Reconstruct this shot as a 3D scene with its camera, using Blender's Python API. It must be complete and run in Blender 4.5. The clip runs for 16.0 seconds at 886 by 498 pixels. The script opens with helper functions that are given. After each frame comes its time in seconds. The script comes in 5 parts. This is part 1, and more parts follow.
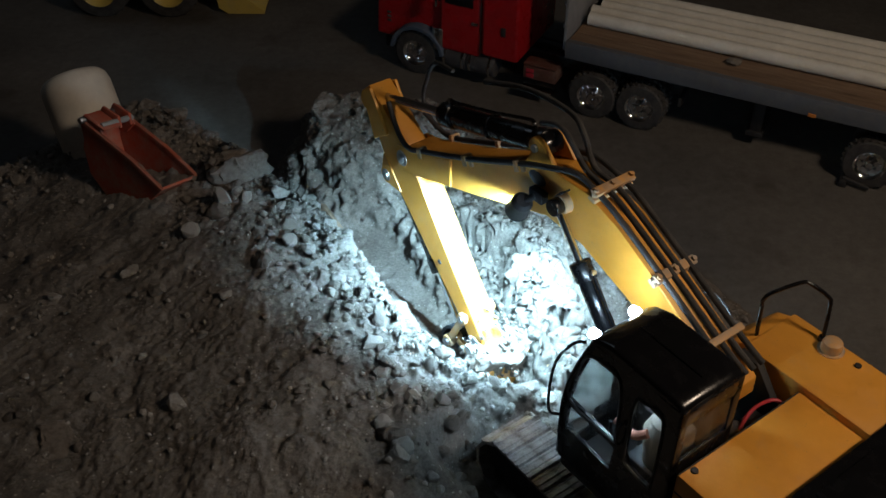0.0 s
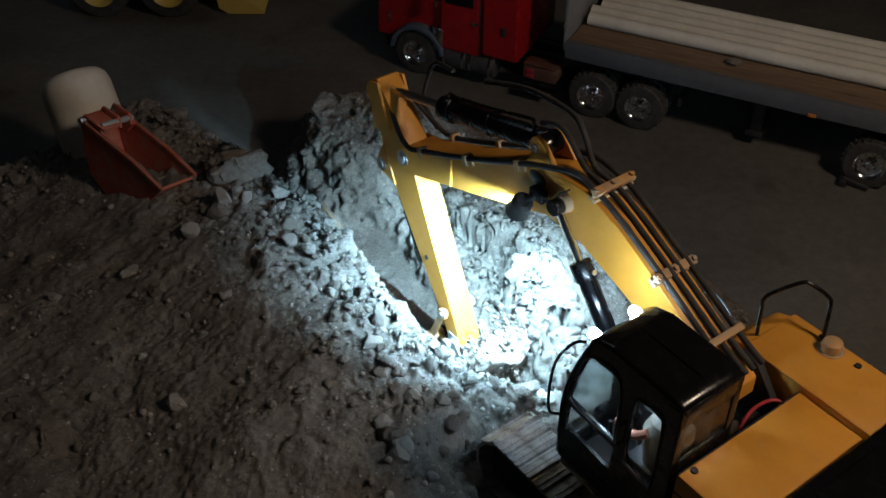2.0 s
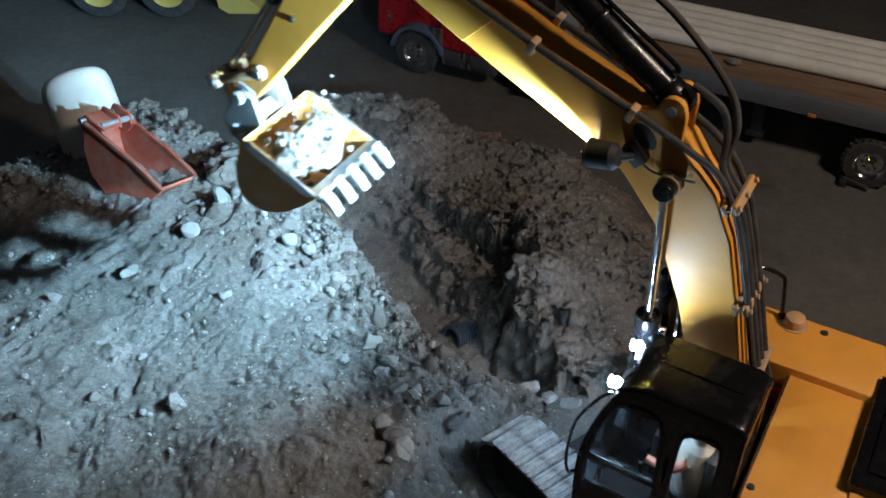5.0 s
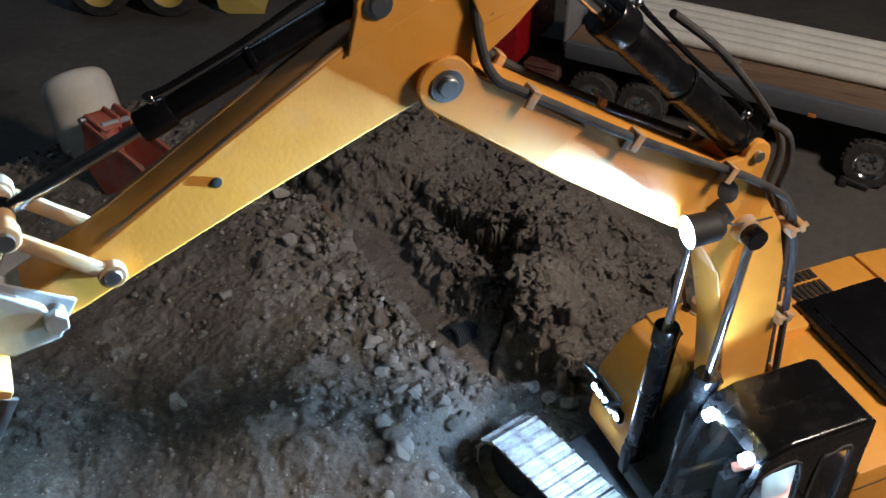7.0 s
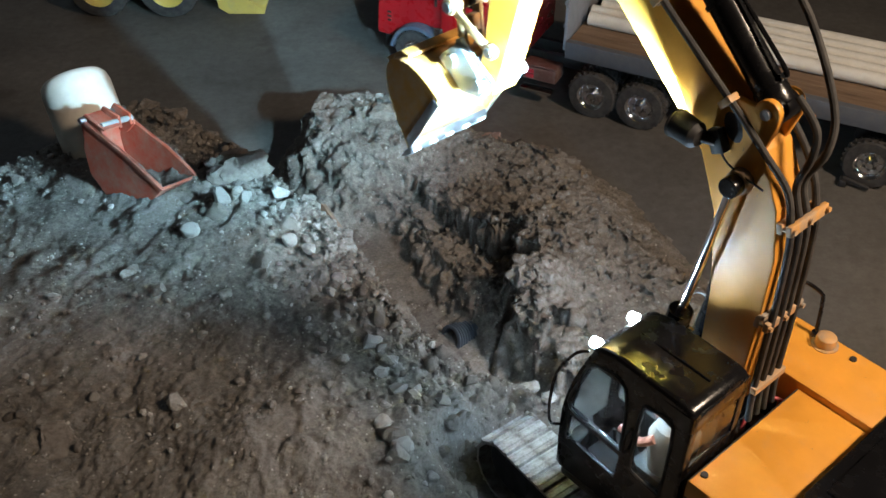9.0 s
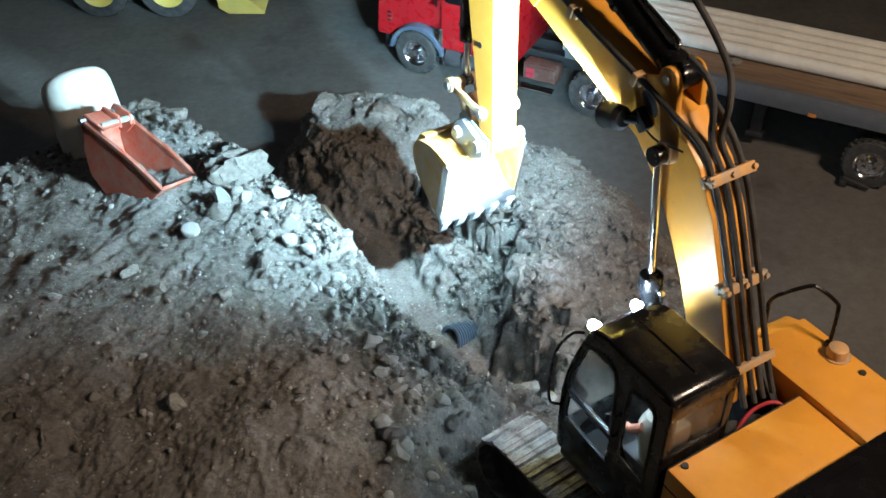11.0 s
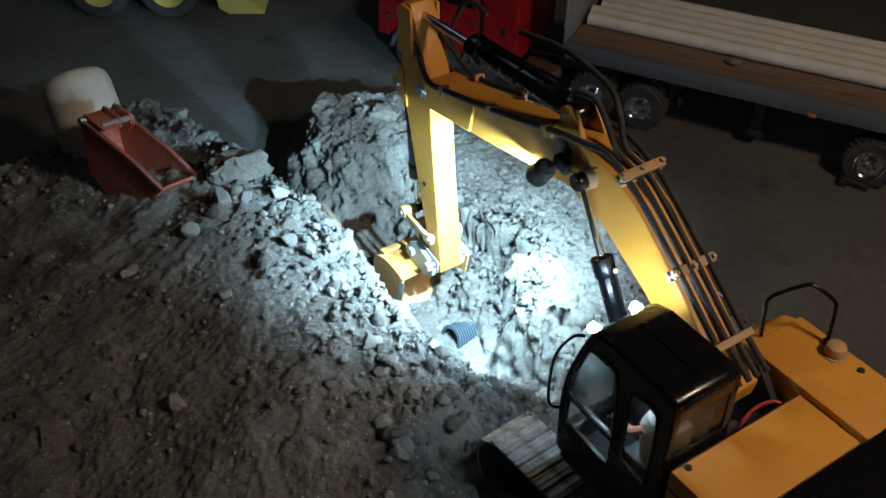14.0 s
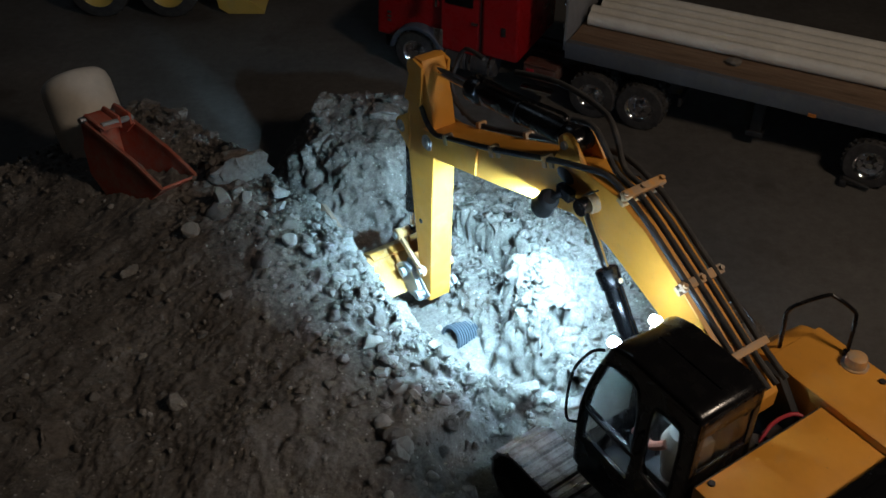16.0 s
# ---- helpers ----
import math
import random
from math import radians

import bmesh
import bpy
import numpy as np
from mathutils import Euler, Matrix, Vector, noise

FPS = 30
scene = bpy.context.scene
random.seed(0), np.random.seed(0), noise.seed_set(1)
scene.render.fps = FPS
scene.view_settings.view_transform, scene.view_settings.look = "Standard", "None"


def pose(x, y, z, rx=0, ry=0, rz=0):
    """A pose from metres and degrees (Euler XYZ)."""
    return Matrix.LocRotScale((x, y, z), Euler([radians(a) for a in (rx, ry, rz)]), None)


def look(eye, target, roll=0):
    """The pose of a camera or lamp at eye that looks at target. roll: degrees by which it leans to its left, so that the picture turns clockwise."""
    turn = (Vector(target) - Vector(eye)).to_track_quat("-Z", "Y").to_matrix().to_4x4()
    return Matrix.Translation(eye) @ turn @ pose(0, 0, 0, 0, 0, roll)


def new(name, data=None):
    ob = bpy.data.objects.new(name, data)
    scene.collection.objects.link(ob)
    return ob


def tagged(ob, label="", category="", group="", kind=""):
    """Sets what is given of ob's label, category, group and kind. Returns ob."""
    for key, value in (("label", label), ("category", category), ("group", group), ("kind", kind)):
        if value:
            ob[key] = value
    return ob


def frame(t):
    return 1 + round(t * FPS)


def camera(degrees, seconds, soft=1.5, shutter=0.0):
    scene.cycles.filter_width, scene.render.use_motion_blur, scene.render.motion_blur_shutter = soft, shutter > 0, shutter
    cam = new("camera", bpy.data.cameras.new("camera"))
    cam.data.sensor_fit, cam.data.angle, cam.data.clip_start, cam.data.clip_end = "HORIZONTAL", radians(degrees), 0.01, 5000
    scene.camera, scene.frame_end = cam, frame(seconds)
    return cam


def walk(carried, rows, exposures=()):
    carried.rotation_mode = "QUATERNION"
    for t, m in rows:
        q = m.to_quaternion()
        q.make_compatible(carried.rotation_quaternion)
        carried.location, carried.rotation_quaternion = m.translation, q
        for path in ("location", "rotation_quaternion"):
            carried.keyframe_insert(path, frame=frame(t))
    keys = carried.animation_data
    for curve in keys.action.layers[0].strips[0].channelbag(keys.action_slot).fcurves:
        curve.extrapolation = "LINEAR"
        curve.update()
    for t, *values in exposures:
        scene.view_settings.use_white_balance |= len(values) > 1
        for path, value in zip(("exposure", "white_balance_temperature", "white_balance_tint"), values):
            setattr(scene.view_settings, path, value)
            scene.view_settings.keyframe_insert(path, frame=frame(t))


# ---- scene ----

# camera: stands still on a high tripod, looking down
cam = camera(46.69, 16.0, soft=1.5, shutter=0.4)
EYE = pose(0, 0, 0.93, 50.87, 0, 0) @ pose(0, 0, 0, 0, 0, 0.305)
walk(cam, [(0, EYE), (16, EYE)],
     exposures=[(0, -0.2, 6300, 10), (2.5, -0.25, 6200, 10), (3.5, -0.35, 5900, 10), (4.2, -0.12, 5900, 10), (6.3, 1.2, 5500, 10), (7.5, 1.2, 5500, 10), (8.5, 1.4, 6100, 10), (9.2, 1.4, 6400, 10), (11.3, 1.0, 6400, 10), (12.5, 0.55, 6400, 10), (13.5, 0.1, 6300, 10), (14.5, -0.2, 6200, 10), (16, -0.38, 6100, 10)])

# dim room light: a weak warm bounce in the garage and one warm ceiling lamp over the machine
world = bpy.data.worlds.new("night_garage")
scene.world = world
world.use_nodes = True
world.node_tree.nodes["Background"].inputs[0].default_value = (0.9, 0.7, 0.5, 1)
world.node_tree.nodes["Background"].inputs[1].default_value = 0.006


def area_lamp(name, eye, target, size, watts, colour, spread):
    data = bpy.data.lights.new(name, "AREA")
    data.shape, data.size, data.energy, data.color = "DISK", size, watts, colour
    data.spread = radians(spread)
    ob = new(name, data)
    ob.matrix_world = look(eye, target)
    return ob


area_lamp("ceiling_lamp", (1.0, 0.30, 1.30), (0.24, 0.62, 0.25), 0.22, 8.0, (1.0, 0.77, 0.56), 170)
area_lamp("far_tube_lamp", (-1.3, 2.4, 2.45), (-0.4, 1.2, 0.2), 0.9, 1.6, (0.70, 0.85, 1.0), 160)


# ---------------------------------------------------------------- materials
class Mat:
    def __init__(self, name):
        self.m = bpy.data.materials.new(name)
        self.m.use_nodes = True
        self.t = self.m.node_tree
        self.b = self.t.nodes["Principled BSDF"]

    def node(self, kind, **kw):
        n = self.t.nodes.new(kind)
        for k, v in kw.items():
            n.inputs[k].default_value = v
        return n

    def link(self, a, b):
        self.t.links.new(a, b)

    def coords(self):
        return self.t.nodes.new("ShaderNodeTexCoord").outputs["Object"]

    def noise(self, scale, detail=6.0, rough=0.6, vec=None):
        n = self.node("ShaderNodeTexNoise", Scale=scale, Detail=detail, Roughness=rough)
        self.link(vec or self.coords(), n.inputs["Vector"])
        return n.outputs["Fac"]

    def ramp(self, fac, stops):
        r = self.t.nodes.new("ShaderNodeValToRGB")
        e = r.color_ramp.elements
        while len(e) < len(stops):
            e.new(0.5)
        for i, (p, c) in enumerate(stops):
            e[i].position, e[i].color = p, (*c, 1)
        self.link(fac, r.inputs[0])
        return r.outputs[0]

    def mix(self, fac, a, b, how="MIX"):
        n = self.t.nodes.new("ShaderNodeMix")
        n.data_type, n.blend_type = "RGBA", how
        if isinstance(fac, (int, float)):
            n.inputs[0].default_value = fac
        else:
            self.link(fac, n.inputs[0])
        for sock, v in ((n.inputs[6], a), (n.inputs[7], b)):
            if isinstance(v, tuple):
                sock.default_value = (*v, 1)
            else:
                self.link(v, sock)
        return n.outputs[2]

    def bump(self, fac, strength, distance):
        n = self.node("ShaderNodeBump", Strength=strength, Distance=distance)
        self.link(fac, n.inputs["Height"])
        prev = self.b.inputs["Normal"].links
        if prev:
            self.link(prev[0].from_socket, n.inputs["Normal"])
        self.link(n.outputs[0], self.b.inputs["Normal"])

    def done(self, colour=None, rough=0.5, metal=0.0, spec=None):
        if isinstance(colour, tuple):
            self.b.inputs["Base Color"].default_value = (*colour, 1)
        elif colour is not None:
            self.link(colour, self.b.inputs["Base Color"])
        if isinstance(rough, float):
            self.b.inputs["Roughness"].default_value = rough
        else:
            self.link(rough, self.b.inputs["Roughness"])
        self.b.inputs["Metallic"].default_value = metal
        if spec is not None:
            self.b.inputs["Specular IOR Level"].default_value = spec
        return self.m


def painted(name, colour, dust=(0.30, 0.27, 0.23), dusty=0.35, rough=0.42, scratch=(0.10, 0.09, 0.08)):
    m = Mat(name)
    tint = m.ramp(m.noise(28, 4), [(0.3, tuple(c * 0.86 for c in colour)), (0.7, colour)])
    worn = m.ramp(m.noise(150, 8, 0.75), [(0.64, (0, 0, 0)), (0.70, (1, 1, 1))])
    c = m.mix(worn, tint, scratch)
    d = m.ramp(m.noise(45, 8, 0.7), [(0.60 - dusty * 0.35, (0, 0, 0)), (0.88 - dusty * 0.2, (dusty * 1.6,) * 3)])
    c = m.mix(d, c, dust)
    r = m.ramp(m.noise(60, 5), [(0.3, (rough - 0.1,) * 3), (0.75, (rough + 0.2,) * 3)])
    m.bump(m.noise(320, 3), 0.15, 0.0006)
    return m.done(c, r)


YELLOW = painted("yellow_paint", (0.72, 0.325, 0.042), dusty=0.15)
YELLOW_WORN = painted("worn_yellow_paint", (0.66, 0.33, 0.07), dusty=0.75, rough=0.55)
BUCKET_PAINT = painted("bucket_yellow_paint", (0.60, 0.30, 0.06), dust=(0.46, 0.42, 0.36), dusty=0.42, rough=0.55)
RED = painted("red_truck_paint", (0.36, 0.008, 0.012), dusty=0.1, rough=0.28)
RUST_RED = painted("dusty_red_paint", (0.46, 0.085, 0.042), dust=(0.34, 0.22, 0.17), dusty=0.55, rough=0.6)
BLACK = painted("black_paint", (0.006, 0.006, 0.007), dust=(0.025, 0.025, 0.025), dusty=0.04, rough=0.20, scratch=(0.015, 0.015, 0.015))
MATT_BLACK = painted("matt_black_paint", (0.016, 0.016, 0.017), dust=(0.10, 0.09, 0.08), dusty=0.10, rough=0.6, scratch=(0.04, 0.04, 0.04))
DARK_GREY = painted("dark_grey_paint", (0.045, 0.045, 0.05), dusty=0.25, rough=0.5)
PALE_GREY = painted("pale_grey_panel", (0.22, 0.23, 0.25), dusty=0.2, rough=0.5)
LOADER_YELLOW = painted("pale_yellow_paint", (0.62, 0.48, 0.12), dusty=0.3)
CAST_GREY = painted("grey_cast_metal", (0.30, 0.32, 0.33), dust=(0.40, 0.39, 0.37), dusty=0.5, rough=0.5)
RAIL_GREY = painted("weathered_rail_paint", (0.105, 0.115, 0.135), dust=(0.16, 0.15, 0.14), dusty=0.4, rough=0.6)
BLUE_GREY = painted("blue_grey_plastic", (0.07, 0.10, 0.15), dusty=0.3, rough=0.5)


def rubber():
    m = Mat("dusty_rubber")
    c = m.ramp(m.noise(60, 6), [(0.35, (0.020, 0.020, 0.021)), (0.75, (0.07, 0.065, 0.06))])
    m.bump(m.noise(400, 4), 0.3, 0.0008)
    return m.done(c, 0.8)


def metal(name, colour, rough):
    m = Mat(name)
    c = m.ramp(m.noise(90, 6), [(0.3, tuple(0.75 * x for x in colour)), (0.7, colour)])
    r = m.ramp(m.noise(130, 5), [(0.3, (rough,) * 3), (0.8, (rough + 0.2,) * 3)])
    return m.done(c, r, 1.0)


RUBBER = rubber()
CHROME = metal("chrome", (0.80, 0.81, 0.83), 0.06)
STEEL = metal("worn_steel", (0.45, 0.45, 0.46), 0.3)


def track_steel():
    m = Mat("scuffed_track_shoe")
    worn = m.ramp(m.noise(70, 8, 0.7), [(0.34, (0.10, 0.08, 0.07)), (0.50, (0.27, 0.25, 0.24)), (0.72, (0.46, 0.45, 0.44))])
    m.bump(m.noise(260, 6), 0.5, 0.0010)
    return m.done(worn, 0.5, 0.1)


SHOE = track_steel()


def dirt():
    m = Mat("grey_brown_dirt")
    base = m.ramp(m.noise(9, 8, 0.65), [(0.30, (0.115, 0.100, 0.086)), (0.50, (0.175, 0.158, 0.140)), (0.72, (0.26, 0.243, 0.222))])
    grain = m.ramp(m.noise(260, 10, 0.75), [(0.30, (0.55, 0.53, 0.50)), (0.55, (1, 1, 1)), (0.72, (1.35, 1.33, 1.30))])
    c = m.mix(1.0, base, grain, "MULTIPLY")
    v = m.node("ShaderNodeTexVoronoi", Scale=260.0)
    m.link(m.coords(), v.inputs["Vector"])
    pick = m.ramp(v.outputs["Color"], [(0.80, (0, 0, 0)), (0.84, (1, 1, 1))])
    round_ = m.ramp(v.outputs["Distance"], [(0.28, (1, 1, 1)), (0.36, (0, 0, 0))])
    speck = m.mix(1.0, pick, round_, "MULTIPLY")
    c = m.mix(speck, c, (0.33, 0.31, 0.28))
    wet = m.ramp(m.noise(14, 5, 0.6), [(0.60, (0, 0, 0)), (0.72, (0.55, 0.55, 0.55))])
    c = m.mix(wet, c, (0.12, 0.095, 0.075))
    m.bump(m.noise(330, 10, 0.75), 0.9, 0.0022)
    m.bump(m.noise(70, 8, 0.65), 0.8, 0.005)
    return m.done(c, 0.92, spec=0.2)


def stone_mat():
    m = Mat("pale_stone")
    info = m.t.nodes.new("ShaderNodeObjectInfo").outputs["Random"]
    tone = m.ramp(info, [(0.0, (0.14, 0.125, 0.108)), (0.45, (0.21, 0.193, 0.172)), (0.75, (0.29, 0.273, 0.25)), (1.0, (0.32, 0.30, 0.275))])
    g = m.ramp(m.noise(240, 8, 0.7), [(0.3, (0.65, 0.64, 0.62)), (0.7, (1.15, 1.15, 1.15))])
    c = m.mix(1.0, tone, g, "MULTIPLY")
    m.bump(m.noise(300, 8, 0.7), 0.7, 0.0015)
    return m.done(c, 0.9, spec=0.2)


def gravel_mat():
    m = Mat("loose_gravel")
    isl = m.t.nodes.new("ShaderNodeNewGeometry").outputs["Random Per Island"]
    tone = m.ramp(isl, [(0.0, (0.11, 0.095, 0.08)), (0.6, (0.20, 0.18, 0.158)), (0.9, (0.26, 0.24, 0.215)), (1.0, (0.36, 0.34, 0.31))])
    m.bump(m.noise(400, 6, 0.7), 0.5, 0.001)
    return m.done(tone, 0.9, spec=0.2)


DIRT, STONE, GRAVEL = dirt(), stone_mat(), gravel_mat()


def clod_mat(name, a, b):
    m = Mat(name)
    c = m.ramp(m.noise(120, 8, 0.7), [(0.3, a), (0.7, b)])
    m.bump(m.noise(250, 8, 0.7), 0.9, 0.002)
    return m.done(c, 0.92, spec=0.2)


CLOD = clod_mat("dirt_clod", (0.11, 0.092, 0.077), (0.23, 0.205, 0.18))
RED_CLOD = clod_mat("reddish_clod", (0.20, 0.125, 0.10), (0.36, 0.24, 0.20))


def concrete():
    m = Mat("stained_concrete")
    c = m.ramp(m.noise(2.2, 8, 0.65), [(0.30, (0.064, 0.059, 0.054)), (0.52, (0.104, 0.098, 0.091)), (0.75, (0.155, 0.147, 0.138))])
    g = m.ramp(m.noise(60, 10, 0.75), [(0.3, (0.72, 0.71, 0.69)), (0.7, (1.15, 1.15, 1.15))])
    c = m.mix(1.0, c, g, "MULTIPLY")
    stain = m.ramp(m.noise(5.5, 6, 0.6), [(0.58, (0, 0, 0)), (0.70, (0.6, 0.6, 0.6))])
    c = m.mix(stain, c, (0.045, 0.036, 0.030))
    m.bump(m.noise(180, 8, 0.7), 0.35, 0.002)
    return m.done(c, 0.75, spec=0.3)


def plaster():
    m = Mat("garage_wall_paint")
    c = m.ramp(m.noise(3, 6), [(0.3, (0.26, 0.25, 0.23)), (0.7, (0.34, 0.33, 0.31))])
    m.bump(m.noise(120, 6), 0.2, 0.002)
    return m.done(c, 0.85)


def wood():
    m = Mat("trailer_deck_wood")
    mp = m.node("ShaderNodeMapping", Scale=(5.0, 60.0, 60.0))
    m.link(m.coords(), mp.inputs["Vector"])
    g = m.noise(3.0, 8, 0.7, mp.outputs[0])
    c = m.ramp(g, [(0.25, (0.10, 0.060, 0.035)), (0.5, (0.19, 0.125, 0.08)), (0.75, (0.27, 0.19, 0.125))])
    info = m.t.nodes.new("ShaderNodeObjectInfo").outputs["Random"]
    tone = m.ramp(info, [(0, (0.82, 0.82, 0.82)), (1, (1.1, 1.08, 1.05))])
    c = m.mix(1.0, c, tone, "MULTIPLY")
    m.bump(g, 0.4, 0.001)
    return m.done(c, 0.75)


def pvc(name, colour):
    m = Mat(name)
    c = m.ramp(m.noise(25, 6, 0.65), [(0.3, tuple(0.78 * x for x in colour)), (0.65, colour)])
    m.bump(m.noise(220, 4), 0.1, 0.0005)
    return m.done(c, 0.42)


def glass():
    m = Mat("cab_glass")
    m.b.inputs["Transmission Weight"].default_value = 1.0
    m.b.inputs["IOR"].default_value = 1.25
    r = m.ramp(m.noise(60, 6), [(0.35, (0.03,) * 3), (0.8, (0.16,) * 3)])
    return m.done((0.82, 0.86, 0.86), r)


def lit(name, colour, strength):
    m = Mat(name)
    m.b.inputs["Emission Color"].default_value = (*colour, 1)
    m.b.inputs["Emission Strength"].default_value = strength
    return m.done((0.8, 0.8, 0.8), 0.3)


CONCRETE, PLASTER, WOOD = concrete(), plaster(), wood()
WHITE_PVC, CREAM = pvc("white_pvc", (0.74, 0.73, 0.68)), pvc("cream_plastic", (0.74, 0.70, 0.62))
GLASS = glass()
BLACK_PIPE = pvc("black_pipe_plastic", (0.055, 0.068, 0.085))
BOOM_LIGHT = lit("work_lamp_led", (0.47, 0.80, 1.0), 47000.0)
CAB_LIGHT = lit("cab_lamp_led", (0.72, 0.88, 1.0), 150.0)
LENS_GLARE = lit("lens_glare", (0.75, 0.90, 1.0), 40.0)
REFLECTOR = pvc("grey_lamp_reflector", (0.40, 0.41, 0.42))
BAR_LIGHT = lit("light_bar_led", (0.55, 0.78, 1.0), 600.0)
CAB_LED = lit("cab_lamp_chip", (0.55, 0.80, 1.0), 650.0)
SKIN = pvc("doll_arm_plastic", (0.75, 0.30, 0.20))
DOLL = pvc("doll_body_plastic", (0.55, 0.50, 0.42))
AMBER = pvc("amber_lens", (0.55, 0.20, 0.03))
RED_LENS = pvc("red_lens", (0.45, 0.03, 0.05))


# ---------------------------------------------------------------- mesh helpers
def part(name, bm, material, parent=None, label="", smooth=True, sharp=35):
    me = bpy.data.meshes.new(name)
    bmesh.ops.recalc_face_normals(bm, faces=bm.faces)
    if smooth:
        for f in bm.faces:
            f.smooth = len(f.verts) <= 4
        for e in bm.edges:
            if len(e.link_faces) == 2 and e.calc_face_angle(0) > radians(sharp):
                e.smooth = False
    bm.to_mesh(me)
    bm.free()
    me.materials.append(material)
    ob = new(name, me)
    ob.parent = parent
    if label:
        tagged(ob, label)
    return ob


def share(name, me, parent, m):
    ob = new(name, me)
    ob.parent = parent
    ob.matrix_local = m
    return ob


def join(*bms):
    out = bms[0]
    for b in bms[1:]:
        me = bpy.data.meshes.new("tmp")
        b.to_mesh(me)
        b.free()
        out.from_mesh(me)
        bpy.data.meshes.remove(me)
    return out


def box(x0, x1, y0, y1, z0, z1, bevel=0.001, seg=2):
    bm = bmesh.new()
    bmesh.ops.create_cube(bm, size=1)
    for v in bm.verts:
        v.co = Vector((x0 + (v.co.x + 0.5) * (x1 - x0), y0 + (v.co.y + 0.5) * (y1 - y0), z0 + (v.co.z + 0.5) * (z1 - z0)))
    if bevel:
        bmesh.ops.bevel(bm, geom=list(bm.edges), offset=bevel, segments=seg, affect="EDGES", profile=0.5)
    return bm


def prism(pts, y0, y1, bevel=0.001, seg=2):
    """An outline in x and z, drawn out along y."""
    bm = bmesh.new()
    a = [bm.verts.new((x, y0, z)) for x, z in pts]
    b = [bm.verts.new((x, y1, z)) for x, z in pts]
    bm.faces.new(a)
    bm.faces.new(list(reversed(b)))
    n = len(pts)
    for i in range(n):
        bm.faces.new((a[i], b[i], b[(i + 1) % n], a[(i + 1) % n]))
    bmesh.ops.recalc_face_normals(bm, faces=bm.faces)
    if bevel:
        bmesh.ops.bevel(bm, geom=[e for e in bm.edges if e.calc_face_angle(0) > 0.25], offset=bevel, segments=seg, affect="EDGES", profile=0.5)
    return bm


def moved(bm, m):
    bm.transform(m)
    return bm


def rod(a, b, r0, r1=None, n=20, bevel=0.0):
    """A round bar from a to b."""
    a, b = Vector(a), Vector(b)
    bm = bmesh.new()
    bmesh.ops.create_cone(bm, cap_ends=True, segments=n, radius1=r0, radius2=r0 if r1 is None else r1, depth=(b - a).length)
    if bevel:
        bmesh.ops.bevel(bm, geom=[e for e in bm.edges if e.calc_face_angle(0) > 0.8], offset=bevel, segments=2, affect="EDGES", profile=0.5)
    q = Vector((0, 0, 1)).rotation_difference(b - a).to_matrix().to_4x4()
    bm.transform(Matrix.Translation((a + b) / 2) @ q)
    return bm


def lathe(profile, n=32):
    """Rows of (radius, height) spun about z."""
    bm = bmesh.new()
    rings = []
    for r, z in profile:
        if r < 1e-6:
            rings.append([bm.verts.new((0, 0, z))])
        else:
            rings.append([bm.verts.new((r * math.cos(2 * math.pi * i / n), r * math.sin(2 * math.pi * i / n), z)) for i in range(n)])
    for a, b in zip(rings, rings[1:]):
        for i in range(n):
            j = (i + 1) % n
            f = [a[i % len(a)], a[j % len(a)], b[j % len(b)], b[i % len(b)]]
            f = [v for k, v in enumerate(f) if v not in f[:k]]
            if len(f) > 2:
                bm.faces.new(f)
    return bm


def tube(points, r, n=10, steps=6):
    """A smooth hose through the points."""
    P = [Vector(p) for p in points]
    line = []
    for i in range(len(P) - 1):
        p0, p1, p2, p3 = P[max(i - 1, 0)], P[i], P[i + 1], P[min(i + 2, len(P) - 1)]
        for k in range(steps):
            t = k / steps
            line.append(0.5 * ((2 * p1) + (p2 - p0) * t + (2 * p0 - 5 * p1 + 4 * p2 - p3) * t * t + (3 * p1 - p0 - 3 * p2 + p3) * t ** 3))
    line.append(P[-1])
    bm = bmesh.new()
    rings, side = [], None
    for i, c in enumerate(line):
        d = (line[min(i + 1, len(line) - 1)] - line[max(i - 1, 0)]).normalized()
        if side is None:
            side = d.orthogonal().normalized()
        side = (side - d * side.dot(d)).normalized()
        up = d.cross(side)
        rings.append([bm.verts.new(c + r * (math.cos(a) * side + math.sin(a) * up)) for a in (2 * math.pi * k / n for k in range(n))])
    for a, b in zip(rings, rings[1:]):
        for i in range(n):
            bm.faces.new((a[i], a[(i + 1) % n], b[(i + 1) % n], b[i]))
    bm.faces.new(rings[0])
    bm.faces.new(rings[-1])
    return bm


def rock(seed, sx=1.0, sy=0.8, sz=0.6, sub=2, rough=0.35):
    """An angular broken lump."""
    rng = random.Random(seed)
    bm = bmesh.new()
    bmesh.ops.create_icosphere(bm, subdivisions=sub, radius=1)
    planes = [(Vector((rng.gauss(0, 1), rng.gauss(0, 1), rng.gauss(0, 1))).normalized(), rng.uniform(0.42, 0.80)) for _ in range(11)]
    off = Vector((rng.uniform(0, 50), rng.uniform(0, 50), rng.uniform(0, 50)))
    for v in bm.verts:
        p = v.co.copy()
        for n, d in planes:
            k = p.dot(n) - d
            if k > 0:
                p -= n * k * 0.95
        p *= 1.2 + rough * (0.45 * noise.noise(p * 1.7 + off) + 0.30 * noise.noise(p * 4.0 + off) + (0.22 * noise.noise(p * 9.0 + off) if sub > 2 else 0))
        v.co = Vector((p.x * sx, p.y * sy, p.z * sz))
    return bm


